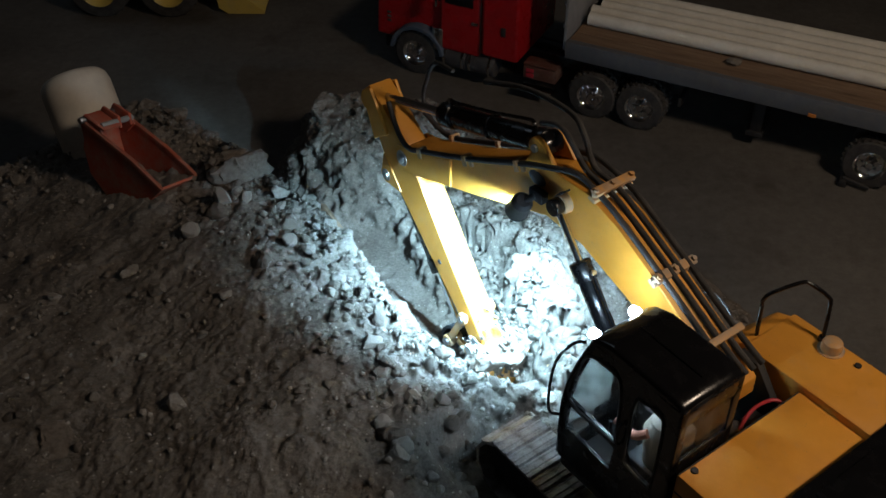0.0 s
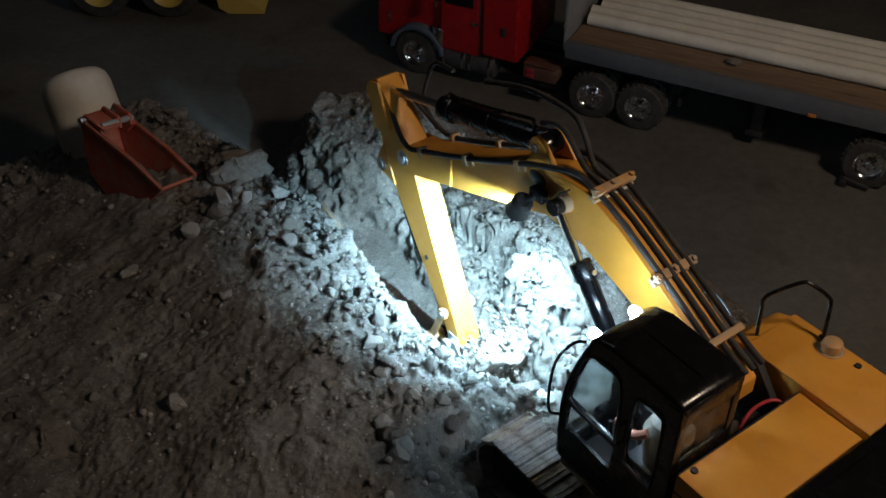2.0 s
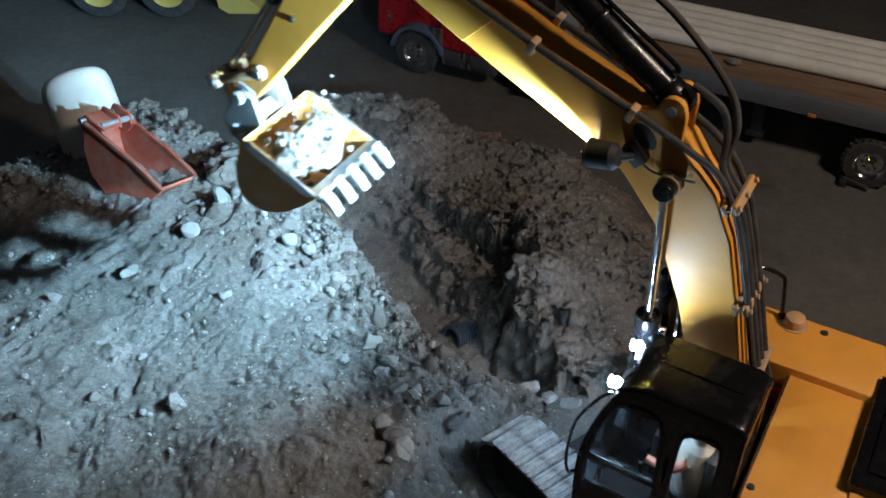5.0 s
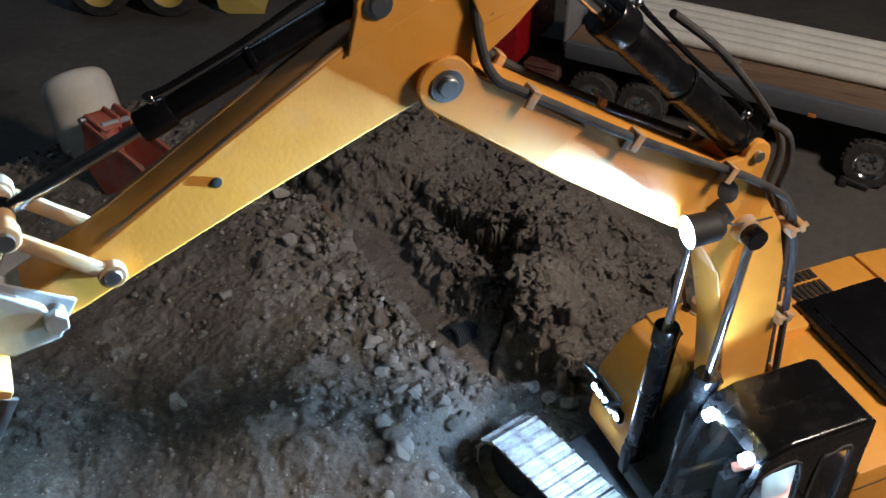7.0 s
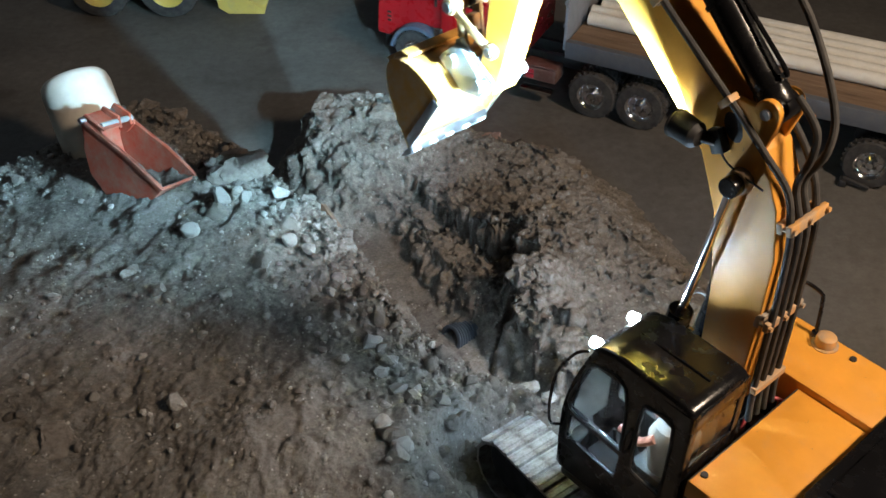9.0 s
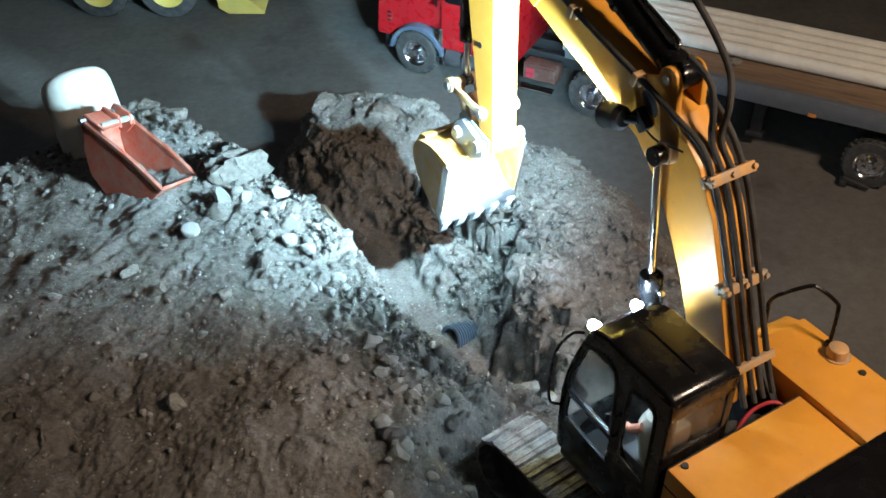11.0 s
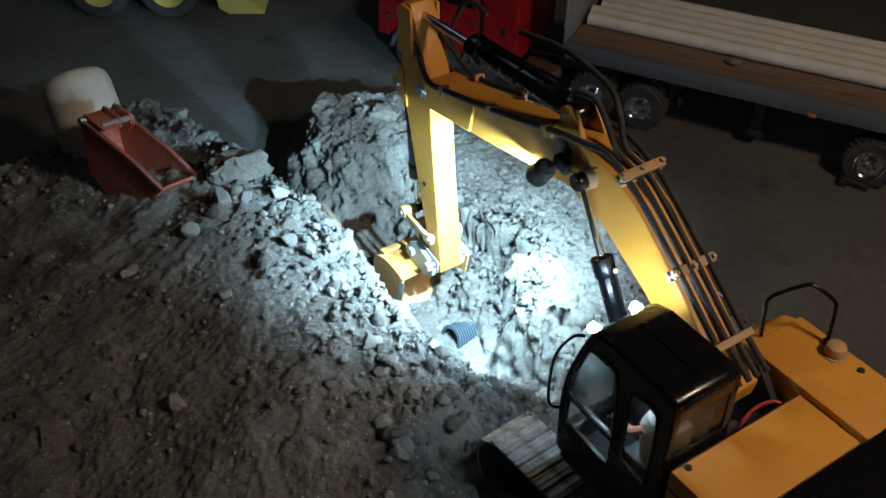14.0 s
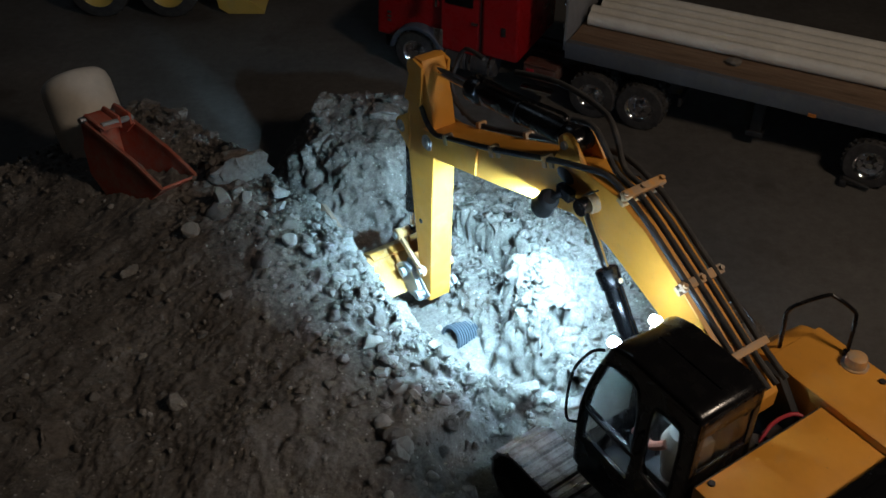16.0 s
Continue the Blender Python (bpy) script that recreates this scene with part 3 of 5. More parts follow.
def cab():
    """Black cab: a frame of posts and sills, panes between them, roof above."""
    x0, xr, xf, y0, y1 = -0.024, -0.024, 0.100, 0.043, 0.113
    zt, zb = 0.152, -0.018
    front = lambda z: 0.100 - 0.030 * max(0.0, (z - 0.045) / 0.105) ** 1.6
    roof_out = [(-0.026, zt - 0.010), (-0.024, zt - 0.003), (-0.016, zt), (0.052, zt + 0.002), (0.070, zt - 0.003), (0.079, zt - 0.012), (0.070, zt - 0.014)]
    c = part("cab", prism(roof_out, y0, y1, 0.004, 3), BLACK, excavator, "glossy black cab with rounded roof")
    # side shells with window openings: rim outlines
    side_outline = [(-0.024, zb), (-0.024, zt - 0.008)] + [(front(z), z) for z in (0.144, 0.125, 0.100, 0.075, 0.045, 0.010)] + [(0.096, zb)]
    door = [(0.034, 0.058), (0.038, 0.128), (0.072, 0.128), (0.084, 0.100), (0.090, 0.062)]
    low_door = [(0.036, 0.020), (0.034, 0.050), (0.090, 0.054), (0.092, 0.026)]
    rear = [(-0.010, 0.040), (-0.010, 0.122), (0.010, 0.126), (0.020, 0.118), (0.022, 0.056), (0.016, 0.044)]

    def pierced(y_a, y_b, holes):
        bm = bmesh.new()
        loops = [side_outline] + holes
        edges = []
        for pts in loops:
            vs = [bm.verts.new((x, y_a, z)) for x, z in pts]
            edges += [bm.edges.new((vs[i], vs[(i + 1) % len(vs)])) for i in range(len(vs))]
        bmesh.ops.triangle_fill(bm, use_beauty=True, use_dissolve=False, edges=edges)
        g = bmesh.ops.extrude_face_region(bm, geom=list(bm.faces))
        bmesh.ops.translate(bm, vec=(0, y_b - y_a, 0), verts=[v for v in g["geom"] if isinstance(v, bmesh.types.BMVert)])
        return bm

    part("side_panel", pierced(y1 - 0.004, y1, [door, low_door, rear]), BLACK, c, "black cab side with window openings", sharp=20)
    part("side_panel", pierced(y0, y0 + 0.004, [door, low_door, rear]), BLACK, c, "black cab side with window openings", sharp=20)
    for hole in (door, low_door, rear):
        for y in (y1 - 0.0028, y0 + 0.0016):
            p = part("pane", prism(hole, y, y + 0.0012, 0), GLASS, c, "clear side window pane")
            p.visible_shadow = False
    # raised rubber seals round the near windows
    for hole in (door, rear):
        part("window_seal", tube([(x, y1 + 0.0002, z) for x, z in hole] + [(hole[0][0], y1 + 0.0002, hole[0][1])], 0.0013, 6, 4), RUBBER, c)
    # back wall with its pane
    back = join(box(-0.026, -0.022, y0, y0 + 0.008, zb, zt - 0.006, 0.001), box(-0.026, -0.022, y1 - 0.008, y1, zb, zt - 0.006, 0.001), box(-0.026, -0.022, y0, y1, zt - 0.026, zt - 0.008, 0.001), box(-0.026, -0.022, y0, y1, zb, 0.086, 0.001))
    part("back_panel", back, BLACK, c, "black cab back panel")
    p = part("pane", box(-0.0248, -0.0236, y0 + 0.006, y1 - 0.006, 0.083, zt - 0.024, 0), GLASS, c, "rear window pane")
    p.visible_shadow = False
    # curved windscreen and its posts
    prof = [(front(z), z) for z in (0.008, 0.035, 0.055, 0.075, 0.095, 0.115, 0.130, 0.143)]
    outer = prof + [(x - 0.0014, z) for x, z in reversed(prof)]
    p = part("windscreen", prism(outer, y0 + 0.004, y1 - 0.004, 0), GLASS, c, "curved clear windscreen")
    p.visible_shadow = False
    post = [(x + 0.001, z) for x, z in prof] + [(x - 0.007, z) for x, z in reversed(prof)]
    for y in (y0, y1 - 0.005):
        part("front_post", prism(post, y, y + 0.005, 0.0008), BLACK, c, "black curved front post")
    part("front_sill", box(0.088, 0.101, y0, y1, zb, 0.012, 0.002), BLACK, c)
    part("floor_plate", box(-0.024, 0.096, y0 + 0.004, y1 - 0.004, zb, zb + 0.006, 0.001), MATT_BLACK, c)
    part("door_handle", tube([(0.028, y1 + 0.001, 0.062), (0.028, y1 + 0.005, 0.066), (0.028, y1 + 0.005, 0.084), (0.028, y1 + 0.001, 0.088)], 0.0012, 8), BLACK, c, "slim black door handle")
    part("grab_rail", tube([(0.078, y1 + 0.001, 0.140), (0.086, y1 + 0.008, 0.136), (0.101, y1 + 0.010, 0.105), (0.106, y1 + 0.010, 0.065), (0.104, y1 + 0.009, 0.040), (0.100, y1 + 0.001, 0.034)], 0.0014, 8, 6), BLACK, c, "thin bent black grab rail")
    part("roof_rib", tube([(-0.012, 0.078, zt + 0.0004), (0.02, 0.078, zt + 0.0016), (0.055, 0.078, zt + 0.002)], 0.0009, 6), BLACK, c)
    # roof lamps
    for y in (0.0557, 0.1018):
        part("roof_lamp", moved(lathe([(0.0, -0.010), (0.0030, -0.010), (0.0034, -0.006), (0.0034, -0.002), (0.0, -0.0015)], 20), pose(0.0785, y, 0.1395, 0, 88, 0)), BLACK, c, "black round roof lamp")
        part("roof_lamp_lens", moved(lathe([(0, 0.0046), (0.0028, 0.0040), (0.0043, 0.0028), (0.0049, 0.0012), (0.0044, -0.0008), (0.0028, -0.0020), (0, -0.0024)], 18), pose(0.0785, y, 0.1395, 0, 88, 0)), CAB_LIGHT, c, "glowing white lamp lens")
        part("lamp_led", moved(lathe([(0, 0.0012), (0.0042, 0.0010), (0.0046, 0.0)], 16), pose(0.0838, y, 0.1388, 0, 102, 0)), CAB_LED, c, "bright lamp chip")
    # seat, console and a plain toy figure
    part("seat", join(box(0.0, 0.034, 0.062, 0.098, 0.018, 0.034, 0.005), box(-0.010, 0.002, 0.064, 0.096, 0.028, 0.085, 0.005)), DARK_GREY, c, "dark grey seat")
    part("console", join(box(0.036, 0.052, 0.050, 0.060, 0.0, 0.052, 0.002), rod((0.046, 0.055, 0.05), (0.050, 0.055, 0.066), 0.0015), rod((0.046, 0.102, 0.04), (0.050, 0.102, 0.062), 0.0015)), MATT_BLACK, c)
    torso = join(lathe([(0.0, 0.032), (0.014, 0.034), (0.016, 0.05), (0.018, 0.072), (0.013, 0.084), (0.006, 0.088), (0.006, 0.092), (0.011, 0.098), (0.012, 0.106), (0.008, 0.115), (0, 0.117)], 20))
    torso = moved(torso, pose(0.010, 0.080, 0))
    part("toy_figure", torso, DOLL, c, "plain beige toy figure shape on the seat")
    for y in (0.066, 0.096):
        part("toy_arm", tube([(0.014, y, 0.076), (0.026, y + (0.004 if y > 0.08 else -0.004), 0.066), (0.046, y + (0.003 if y > 0.08 else -0.006), 0.066)], 0.0040, 10), SKIN, c, "pink plastic toy arm")
    return c


BOOM_TOP = [(-0.016, 0.010), (0.010, 0.030), (0.077, 0.070), (0.130, 0.099), (0.170, 0.112), (0.215, 0.113), (0.245, 0.103), (0.338, 0.0615), (0.420, 0.0280), (0.455, 0.018)]
BOOM_BOTTOM = [(0.445, -0.016), (0.340, 0.017), (0.250, 0.048), (0.220, 0.058), (0.170, 0.054), (0.100, 0.028), (0.040, -0.003), (0.0, -0.018), (-0.016, -0.008)]


def boom():
    b = part("boom", prism(BOOM_TOP + BOOM_BOTTOM, -0.0180, 0.0180, 0.0012), YELLOW, excavator, "bent yellow box-section boom")
    for y0, y1 in ((0.0176, 0.0212), (-0.0212, -0.0176)):
        cheek = [(0.37, 0.0445), (0.450, 0.0165)] + [(0.460 + 0.0165 * math.cos(a), 0.0165 * math.sin(a)) for a in np.linspace(1.2, -1.75, 12)] + [(0.37, 0.0098)]
        part("nose_cheek", prism(cheek, y0, y1, 0.001), YELLOW, b)
    for y in (0.0232, -0.0232):
        s = 1 if y > 0 else -1
        part("nose_pin", moved(lathe([(0, 0.003), (0.005, 0.003), (0.0058, 0.002), (0.0058, 0.0), (0.0095, 0.0), (0.010, -0.002)], 20), pose(0.46, y - 0.001 * s, 0, -90 * s, 0, 0)), STEEL, b, "bright steel joint pin")
        part("cylinder_boss", moved(lathe([(0, 0.009), (0.0065, 0.009), (0.0095, 0.0078), (0.0105, 0.0)], 24), pose(0.1954, 0.0178 * s, 0.0886, -90 * s, 0, 0)), YELLOW_WORN, b, "round yellow cylinder boss")
    # ears that hold the arm cylinder
    for y in (0.013, -0.013):
        ear = [(0.205, 0.100), (0.232, 0.128)] + [(0.243 + 0.0105 * math.cos(a), 0.1225 + 0.0105 * math.sin(a)) for a in np.linspace(2.2, -0.9, 8)] + [(0.262, 0.092)]
        part("cylinder_ear", prism(ear, y - 0.0032, y + 0.0032, 0.001), YELLOW, b)
    part("ear_pin", rod((0.243, -0.019, 0.1225), (0.243, 0.019, 0.1225), 0.004, n=14), STEEL, b)
    # four hoses over the back of the boom and pipes to the nose
    back = [(-0.020, 0.030), (0.010, 0.044), (0.077, 0.081), (0.135, 0.111), (0.158, 0.1195), (0.185, 0.1245)]
    for k, y in enumerate((0.0165, 0.0065, -0.0045, -0.0150)):
        pts = [(x, y + 0.0006 * (-1) ** k, z) for x, z in back]
        if y > 0.012:
            pts += [(0.215, 0.021, 0.117), (0.245, 0.0225, 0.106), (0.258, 0.0225, 0.100), (0.338, 0.0225, 0.0635), (0.4185, 0.0225, 0.031), (0.445, 0.0225, 0.022), (0.470, 0.019, 0.030), (0.500, 0.010, 0.050)]
        elif y < -0.012:
            pts += [(0.215, -0.021, 0.117), (0.258, -0.0225, 0.100), (0.338, -0.0225, 0.0635), (0.4185, -0.0225, 0.031), (0.45, -0.0225, 0.03), (0.480, -0.012, 0.055)]
        elif y > 0:
            pts += [(0.205, 0.006, 0.142), (0.225, 0.004, 0.150), (0.250, 0.004, 0.142)]
        else:
            pts += [(0.205, -0.008, 0.146), (0.235, -0.018, 0.152), (0.30, -0.022, 0.146), (0.36, -0.016, 0.130)]
        part("hose", tube(pts, 0.0029, 10, 5), RUBBER, b, "black hydraulic hose")
    part("hose", tube([(0.4, -0.006, 0.128), (0.44, -0.012, 0.118), (0.462, -0.016, 0.085), (0.47, -0.018, 0.055), (0.452, -0.0225, 0.026)], 0.0024, 8, 5), RUBBER, b, "black hydraulic hose")
    for x, z, tilt in ((0.158, 0.1165, 17), (0.0773, 0.0735, 30)):
        clamp = join(box(-0.0045, 0.0045, -0.024, 0.024, 0.004, 0.0085, 0.001), box(-0.0045, 0.0045, -0.024, 0.024, -0.0045, 0.0005, 0.001), rod((0, -0.0215, -0.004), (0, -0.0215, 0.011), 0.0022, n=10), rod((0, 0.0215, -0.004), (0, 0.0215, 0.011), 0.0022, n=10), rod((0, 0.001, -0.004), (0, 0.001, 0.011), 0.0022, n=10))
        part("hose_clamp", moved(clamp, pose(x, 0, z, 0, -tilt, 0)), YELLOW_WORN, b, "yellow bolted hose clamp")
    part("hose_clamp", moved(box(-0.0035, 0.0035, -0.021, 0.021, -0.002, 0.004, 0.001), pose(0.012, 0, 0.046, 0, -28, 0)), YELLOW_WORN, b, "yellow bolted hose clamp")
    for x, z in ((0.2581, 0.100), (0.3386, 0.0635), (0.4185, 0.031)):
        for s in (1, -1):
            clip = join(box(-0.0028, 0.0028, 0.0185 * s - 0.002, 0.0185 * s + 0.002, -0.010, 0.003, 0.0006), box(-0.0028, 0.0028, 0.0225 * s - 0.0055, 0.0225 * s + 0.0055, 0.0022, 0.0046, 0.0006), box(-0.0028, 0.0028, 0.0270 * s - 0.001, 0.0270 * s + 0.001, -0.007, 0.004, 0.0004))
            part("pipe_clip", moved(clip, pose(x, 0, z, 0, 23, 0)), YELLOW_WORN, b, "small yellow pipe clip")
    part("grease_patch", moved(lathe([(0, 0.0006), (0.008, 0.0005), (0.0095, 0)], 11), pose(0.236, 0.0180, 0.093, -90, 0, 0) @ Matrix.Diagonal((1.3, 0.8, 1, 1))), DARK_GREY, b, "dark scuffed patch")
    part("lamp_cable", tube([(0.236, 0.034, 0.072), (0.226, 0.026, 0.080), (0.210, 0.022, 0.083), (0.200, 0.024, 0.096), (0.188, 0.022, 0.108)], 0.0009, 6), RUBBER, b)
    # a work lamp on each side: a deep black cup on a stalk, with a glowing lens inside
    for g in (1, -1):
        aim = Matrix.Translation((0.2404, 0.0335 * g, 0.0664)) @ Vector((0, 0, 1)).rotation_difference(Vector(LAMP_AIM if g > 0 else FAR_AIM)).to_matrix().to_4x4()
        cup = lathe([(0, -0.011), (0.007, -0.0105), (0.0105, -0.006), (0.0112, 0.0130), (0.0118, 0.0132), (0.0118, 0.0146), (0.0106, 0.0146), (0.0070, 0.0010), (0, 0.0005)], 28)
        mount = (box(0.219, 0.238, 0.0178, 0.027, 0.074, 0.086, 0.0015) if g > 0 else box(0.219, 0.238, -0.027, -0.0178, 0.074, 0.086, 0.0015))
        part("work_lamp", join(moved(cup, aim), rod((0.236, 0.0335 * g, 0.072), (0.229, 0.026 * g, 0.080), 0.0035, n=12), mount), MATT_BLACK, b, "round black work lamp on a stalk")
        # added glowing ring at the mouth stands in for lens glare from the side
        part("glare_ring", moved(lathe([(0.0098, 0.0142), (0.0100, 0.0152), (0.0104, 0.0154), (0.0109, 0.0150), (0.0109, 0.0142), (0.0098, 0.0142)], 28), aim), LENS_GLARE, b, "added ring that glows as lens glare")
        part("reflector", moved(lathe([(0.0104, 0.0151), (0.0092, 0.0055), (0.0066, 0.0014), (0.0, 0.0009)], 28), aim), REFLECTOR, b, "pale lamp reflector")
        part("lamp_lens", moved(lathe([(0, 0.0036), (0.0034, 0.0032), (0.0046, 0.0016)], 20), aim), BOOM_LIGHT, b, "glowing cold white lamp lens")
    return b


def stick():
    out = [(-0.090, 0.026), (-0.088, 0.041), (-0.074, 0.048), (-0.045, 0.046), (0.000, 0.052), (0.030, 0.048), (0.120, 0.031), (0.205, 0.013), (0.246, 0.009), (0.250, -0.004), (0.245, -0.014), (0.226, -0.0145), (0.120, -0.0085), (0.020, -0.005), (-0.012, -0.004), (-0.045, 0.006)]
    s = part("stick", prism(out, -0.0150, 0.0150, 0.0012), YELLOW, excavator, "yellow tapered dipper stick")
    for y in (0.0112, -0.0112):
        plate = [(-0.086, 0.020), (-0.088, 0.038)] + [(-0.075 + 0.011 * math.cos(a), 0.038 + 0.011 * math.sin(a)) for a in np.linspace(2.6, 0.6, 6)] + [(-0.03, 0.052), (-0.03, 0.02)]
        part("tail_plate", prism(plate, y * 1.55 - 0.002, y * 1.55 + 0.002, 0.0008), YELLOW, s)
        lug = [(-0.012, 0.046)] + [(0.015 + 0.0115 * math.cos(a), 0.060 + 0.0115 * math.sin(a)) for a in np.linspace(2.8, 0.2, 8)] + [(0.040, 0.042)]
        part("cylinder_lug", prism(lug, y * 1.3 - 0.0025, y * 1.3 + 0.0025, 0.0008), YELLOW, s)
        g = 1 if y > 0 else -1
        part("lug_pin", moved(lathe([(0, 0.002), (0.0045, 0.002), (0.005, 0), (0.0075, 0), (0.008, -0.002)], 18), pose(0.015, y * 1.3 + 0.0035 * g, 0.060, -90 * g, 0, 0)), STEEL, s)
        part("rocker_pin", moved(lathe([(0, 0.010), (0.0042, 0.010), (0.0050, 0.008), (0.0050, 0)], 18), pose(0.2003, 0.0150 * g, 0, -90 * g, 0, 0)), STEEL, s, "bright steel pin")
        part("side_bolt", moved(lathe([(0, 0.001), (0.003, 0.0008), (0.0034, -0.0005)], 14), pose(0.1299, 0.0150 * g, 0.014, -90 * g, 0, 0)), MATT_BLACK, s)
        part("edge_strip", box(0.03, 0.195, y * 1.1 - 0.002, y * 1.1 + 0.002, 0.0, 0.003, 0.0006), YELLOW_WORN, s).matrix_local = pose(0.0, 0, 0.0525, 0, 11.4, 0)
    part("bucket_pin", rod((0.2363, -0.022, -0.004), (0.2363, 0.022, -0.004), 0.0055, n=18, bevel=0.001), STEEL, s, "bright steel bucket pin")
    return s


def bucket_shell(w, t=0.003):
    """Curved shell, two side plates and a thick lip; pivot at the origin, teeth towards +x."""
    n = 12
    P0, C1, C2, P3 = Vector((0.030, 0.012)), Vector((0.030, 0.090)), Vector((0.088, 0.110)), Vector((0.118, 0.004))
    curve = []
    for k in range(n + 1):
        q = k / n
        curve.append(P0 * (1 - q) ** 3 + C1 * 3 * q * (1 - q) ** 2 + C2 * 3 * q * q * (1 - q) + P3 * q ** 3)
    mid = Vector((0.070, 0.02))
    inner = [p + (mid - p).normalized() * t for p in curve]
    shell = prism([tuple(p) for p in curve] + [tuple(p) for p in reversed(inner)], -w, w, 0)
    side = [tuple(p) for p in curve]
    plates = [prism(side, s * w - t / 2, s * w + t / 2, 0.0006) for s in (1, -1)]
    return join(shell, *plates), curve


def bucket():
    w = 0.050
    bm, curve = bucket_shell(w)
    b = part("bucket", bm, BUCKET_PAINT, excavator, "dusty yellow digging bucket with worn edges", sharp=30)
    part("lip", prism([(0.108, 0.006), (0.112, 0.014), (0.122, 0.002), (0.119, -0.001)], -w - 0.001, w + 0.001, 0.0006), STEEL, b, "worn steel cutting lip")
    tooth = [(-0.004, 0.0045), (0.012, 0.0040), (0.024, 0.0006), (0.012, -0.0022), (-0.004, -0.0025)]
    for k in range(5):
        y = -w + 0.006 + (2 * w - 0.012) * k / 4
        part("tooth", moved(prism(tooth, -0.0050, 0.0050, 0.0008), pose(0.120, y, 0.001, 0, -12, 0)), CAST_GREY, b, "grey worn bucket tooth")
    # side wear strips
    for s in (1, -1):
        part("side_cutter", prism([(0.034, 0.008), (0.036, 0.017), (0.110, 0.013), (0.116, 0.003)], s * (w + 0.0012) - 0.0012, s * (w + 0.0012) + 0.0012, 0.0004), STEEL, b)
    part("wear_plate", prism([(0.040, 0.066), (0.046, 0.076), (0.072, 0.0845), (0.0735, 0.081), (0.050, 0.070), (0.0425, 0.064)], -w * 0.9, w * 0.9, 0.0005), BUCKET_PAINT, b)
    # ears on the shell and grey quick coupler between them
    for y in (0.0215, -0.0215):
        ear = [(0.030, 0.010), (0.030, 0.050), (0.022, 0.050), (0.004, 0.046), (-0.006, 0.036), (-0.004, 0.010), (0.002, -0.007), (0.012, -0.008)]
        part("hinge_ear", prism(ear, y - 0.0028, y + 0.0028, 0.001), CAST_GREY, b, "grey dusty hinge ear")
    part("quick_coupler", join(prism([(-0.010, -0.008), (-0.008, 0.046), (0.002, 0.050), (0.026, 0.034), (0.026, 0.016), (0.008, -0.009)], -0.0185, -0.0165, 0.0008), prism([(-0.010, -0.008), (-0.008, 0.046), (0.002, 0.050), (0.026, 0.034), (0.026, 0.016), (0.008, -0.009)], 0.0165, 0.0185, 0.0008), box(0.010, 0.026, -0.0175, 0.0175, 0.016, 0.030, 0.002)), CAST_GREY, b, "grey metal quick coupler")
    for x, z in ((0, 0), (HITCH.x, HITCH.z)):
        part("coupler_pin", rod((x, -0.027, z), (x, 0.027, z), 0.0048, n=16, bevel=0.001), STEEL, b, "bright coupler pin")
        for s in (1, -1):
            part("pin_head", rod((x, 0.0245 * s, z), (x, 0.0305 * s, z), 0.0068, n=6, bevel=0.0008), CAST_GREY, b)
    return b


def cylinder_pair(name, r, length, rod_r, rod_len, label):
    """Barrel along +x from its foot, and rod along -x from its eye."""
    barrel = part(name + "_barrel", join(rod((0.004, 0, 0), (length, 0, 0), r, n=24, bevel=0.0015), rod((length - 0.016, 0, 0), (length + 0.003, 0, 0), r * 1.22, n=24, bevel=0.0015), rod((0.0, 0, 0), (0.016, 0, 0), r * 1.1, n=24, bevel=0.0015), rod((0, -r * 0.9, 0), (0, r * 0.9, 0), r * 0.95, n=18, bevel=0.001)), BLACK, excavator, label)
    part("port", rod((length - 0.010, 0, r), (length - 0.010, 0, r + 0.007), 0.0028, n=10), CHROME, barrel)
    part("port", rod((0.018, 0, r), (0.018, 0, r + 0.006), 0.0028, n=10), CHROME, barrel)
    part("band", rod((length * 0.5, 0, 0), (length * 0.5 + 0.004, 0, 0), r * 1.12, n=24, bevel=0.0005), BLACK, barrel)
    part("oil_pipe", tube([(0.018, 0, r + 0.005), (0.024, 0, r + 0.0075), (length * 0.5, 0, r + 0.0045), (length - 0.022, 0, r + 0.0045), (length - 0.012, 0, r + 0.006)], 0.0018, 8, 4), BLACK, barrel)
    shaft = part(name + "_rod", rod((-0.006, 0, 0), (-rod_len, 0, 0), rod_r, n=20), CHROME, excavator, "polished chrome piston rod")
    part("rod_eye", rod((0, -r * 0.8, 0), (0, r * 0.8, 0), r * 0.95, n=18, bevel=0.001), BLACK, shaft)
    return barrel, shaft


LAMP_AIM, FAR_AIM = (0.51, -0.12, -0.85), (0.51, 0.14, -0.85)
undercarriage()
UPPER, CAB, BOOM, STICK, BUCKET = upper_body(), cab(), boom(), stick(), bucket()
LIFT_L = cylinder_pair("boom_cylinder", 0.0088, 0.150, 0.0037, 0.148, "black boom lift cylinder")
LIFT_R = cylinder_pair("boom_cylinder", 0.0088, 0.150, 0.0037, 0.148, "black boom lift cylinder")
CROWD = cylinder_pair("stick_cylinder", 0.0118, 0.165, 0.0050, 0.150, "black dipper stick cylinder")
CURL = cylinder_pair("bucket_cylinder", 0.0070, 0.130, 0.0038, 0.120, "black bucket curl cylinder")


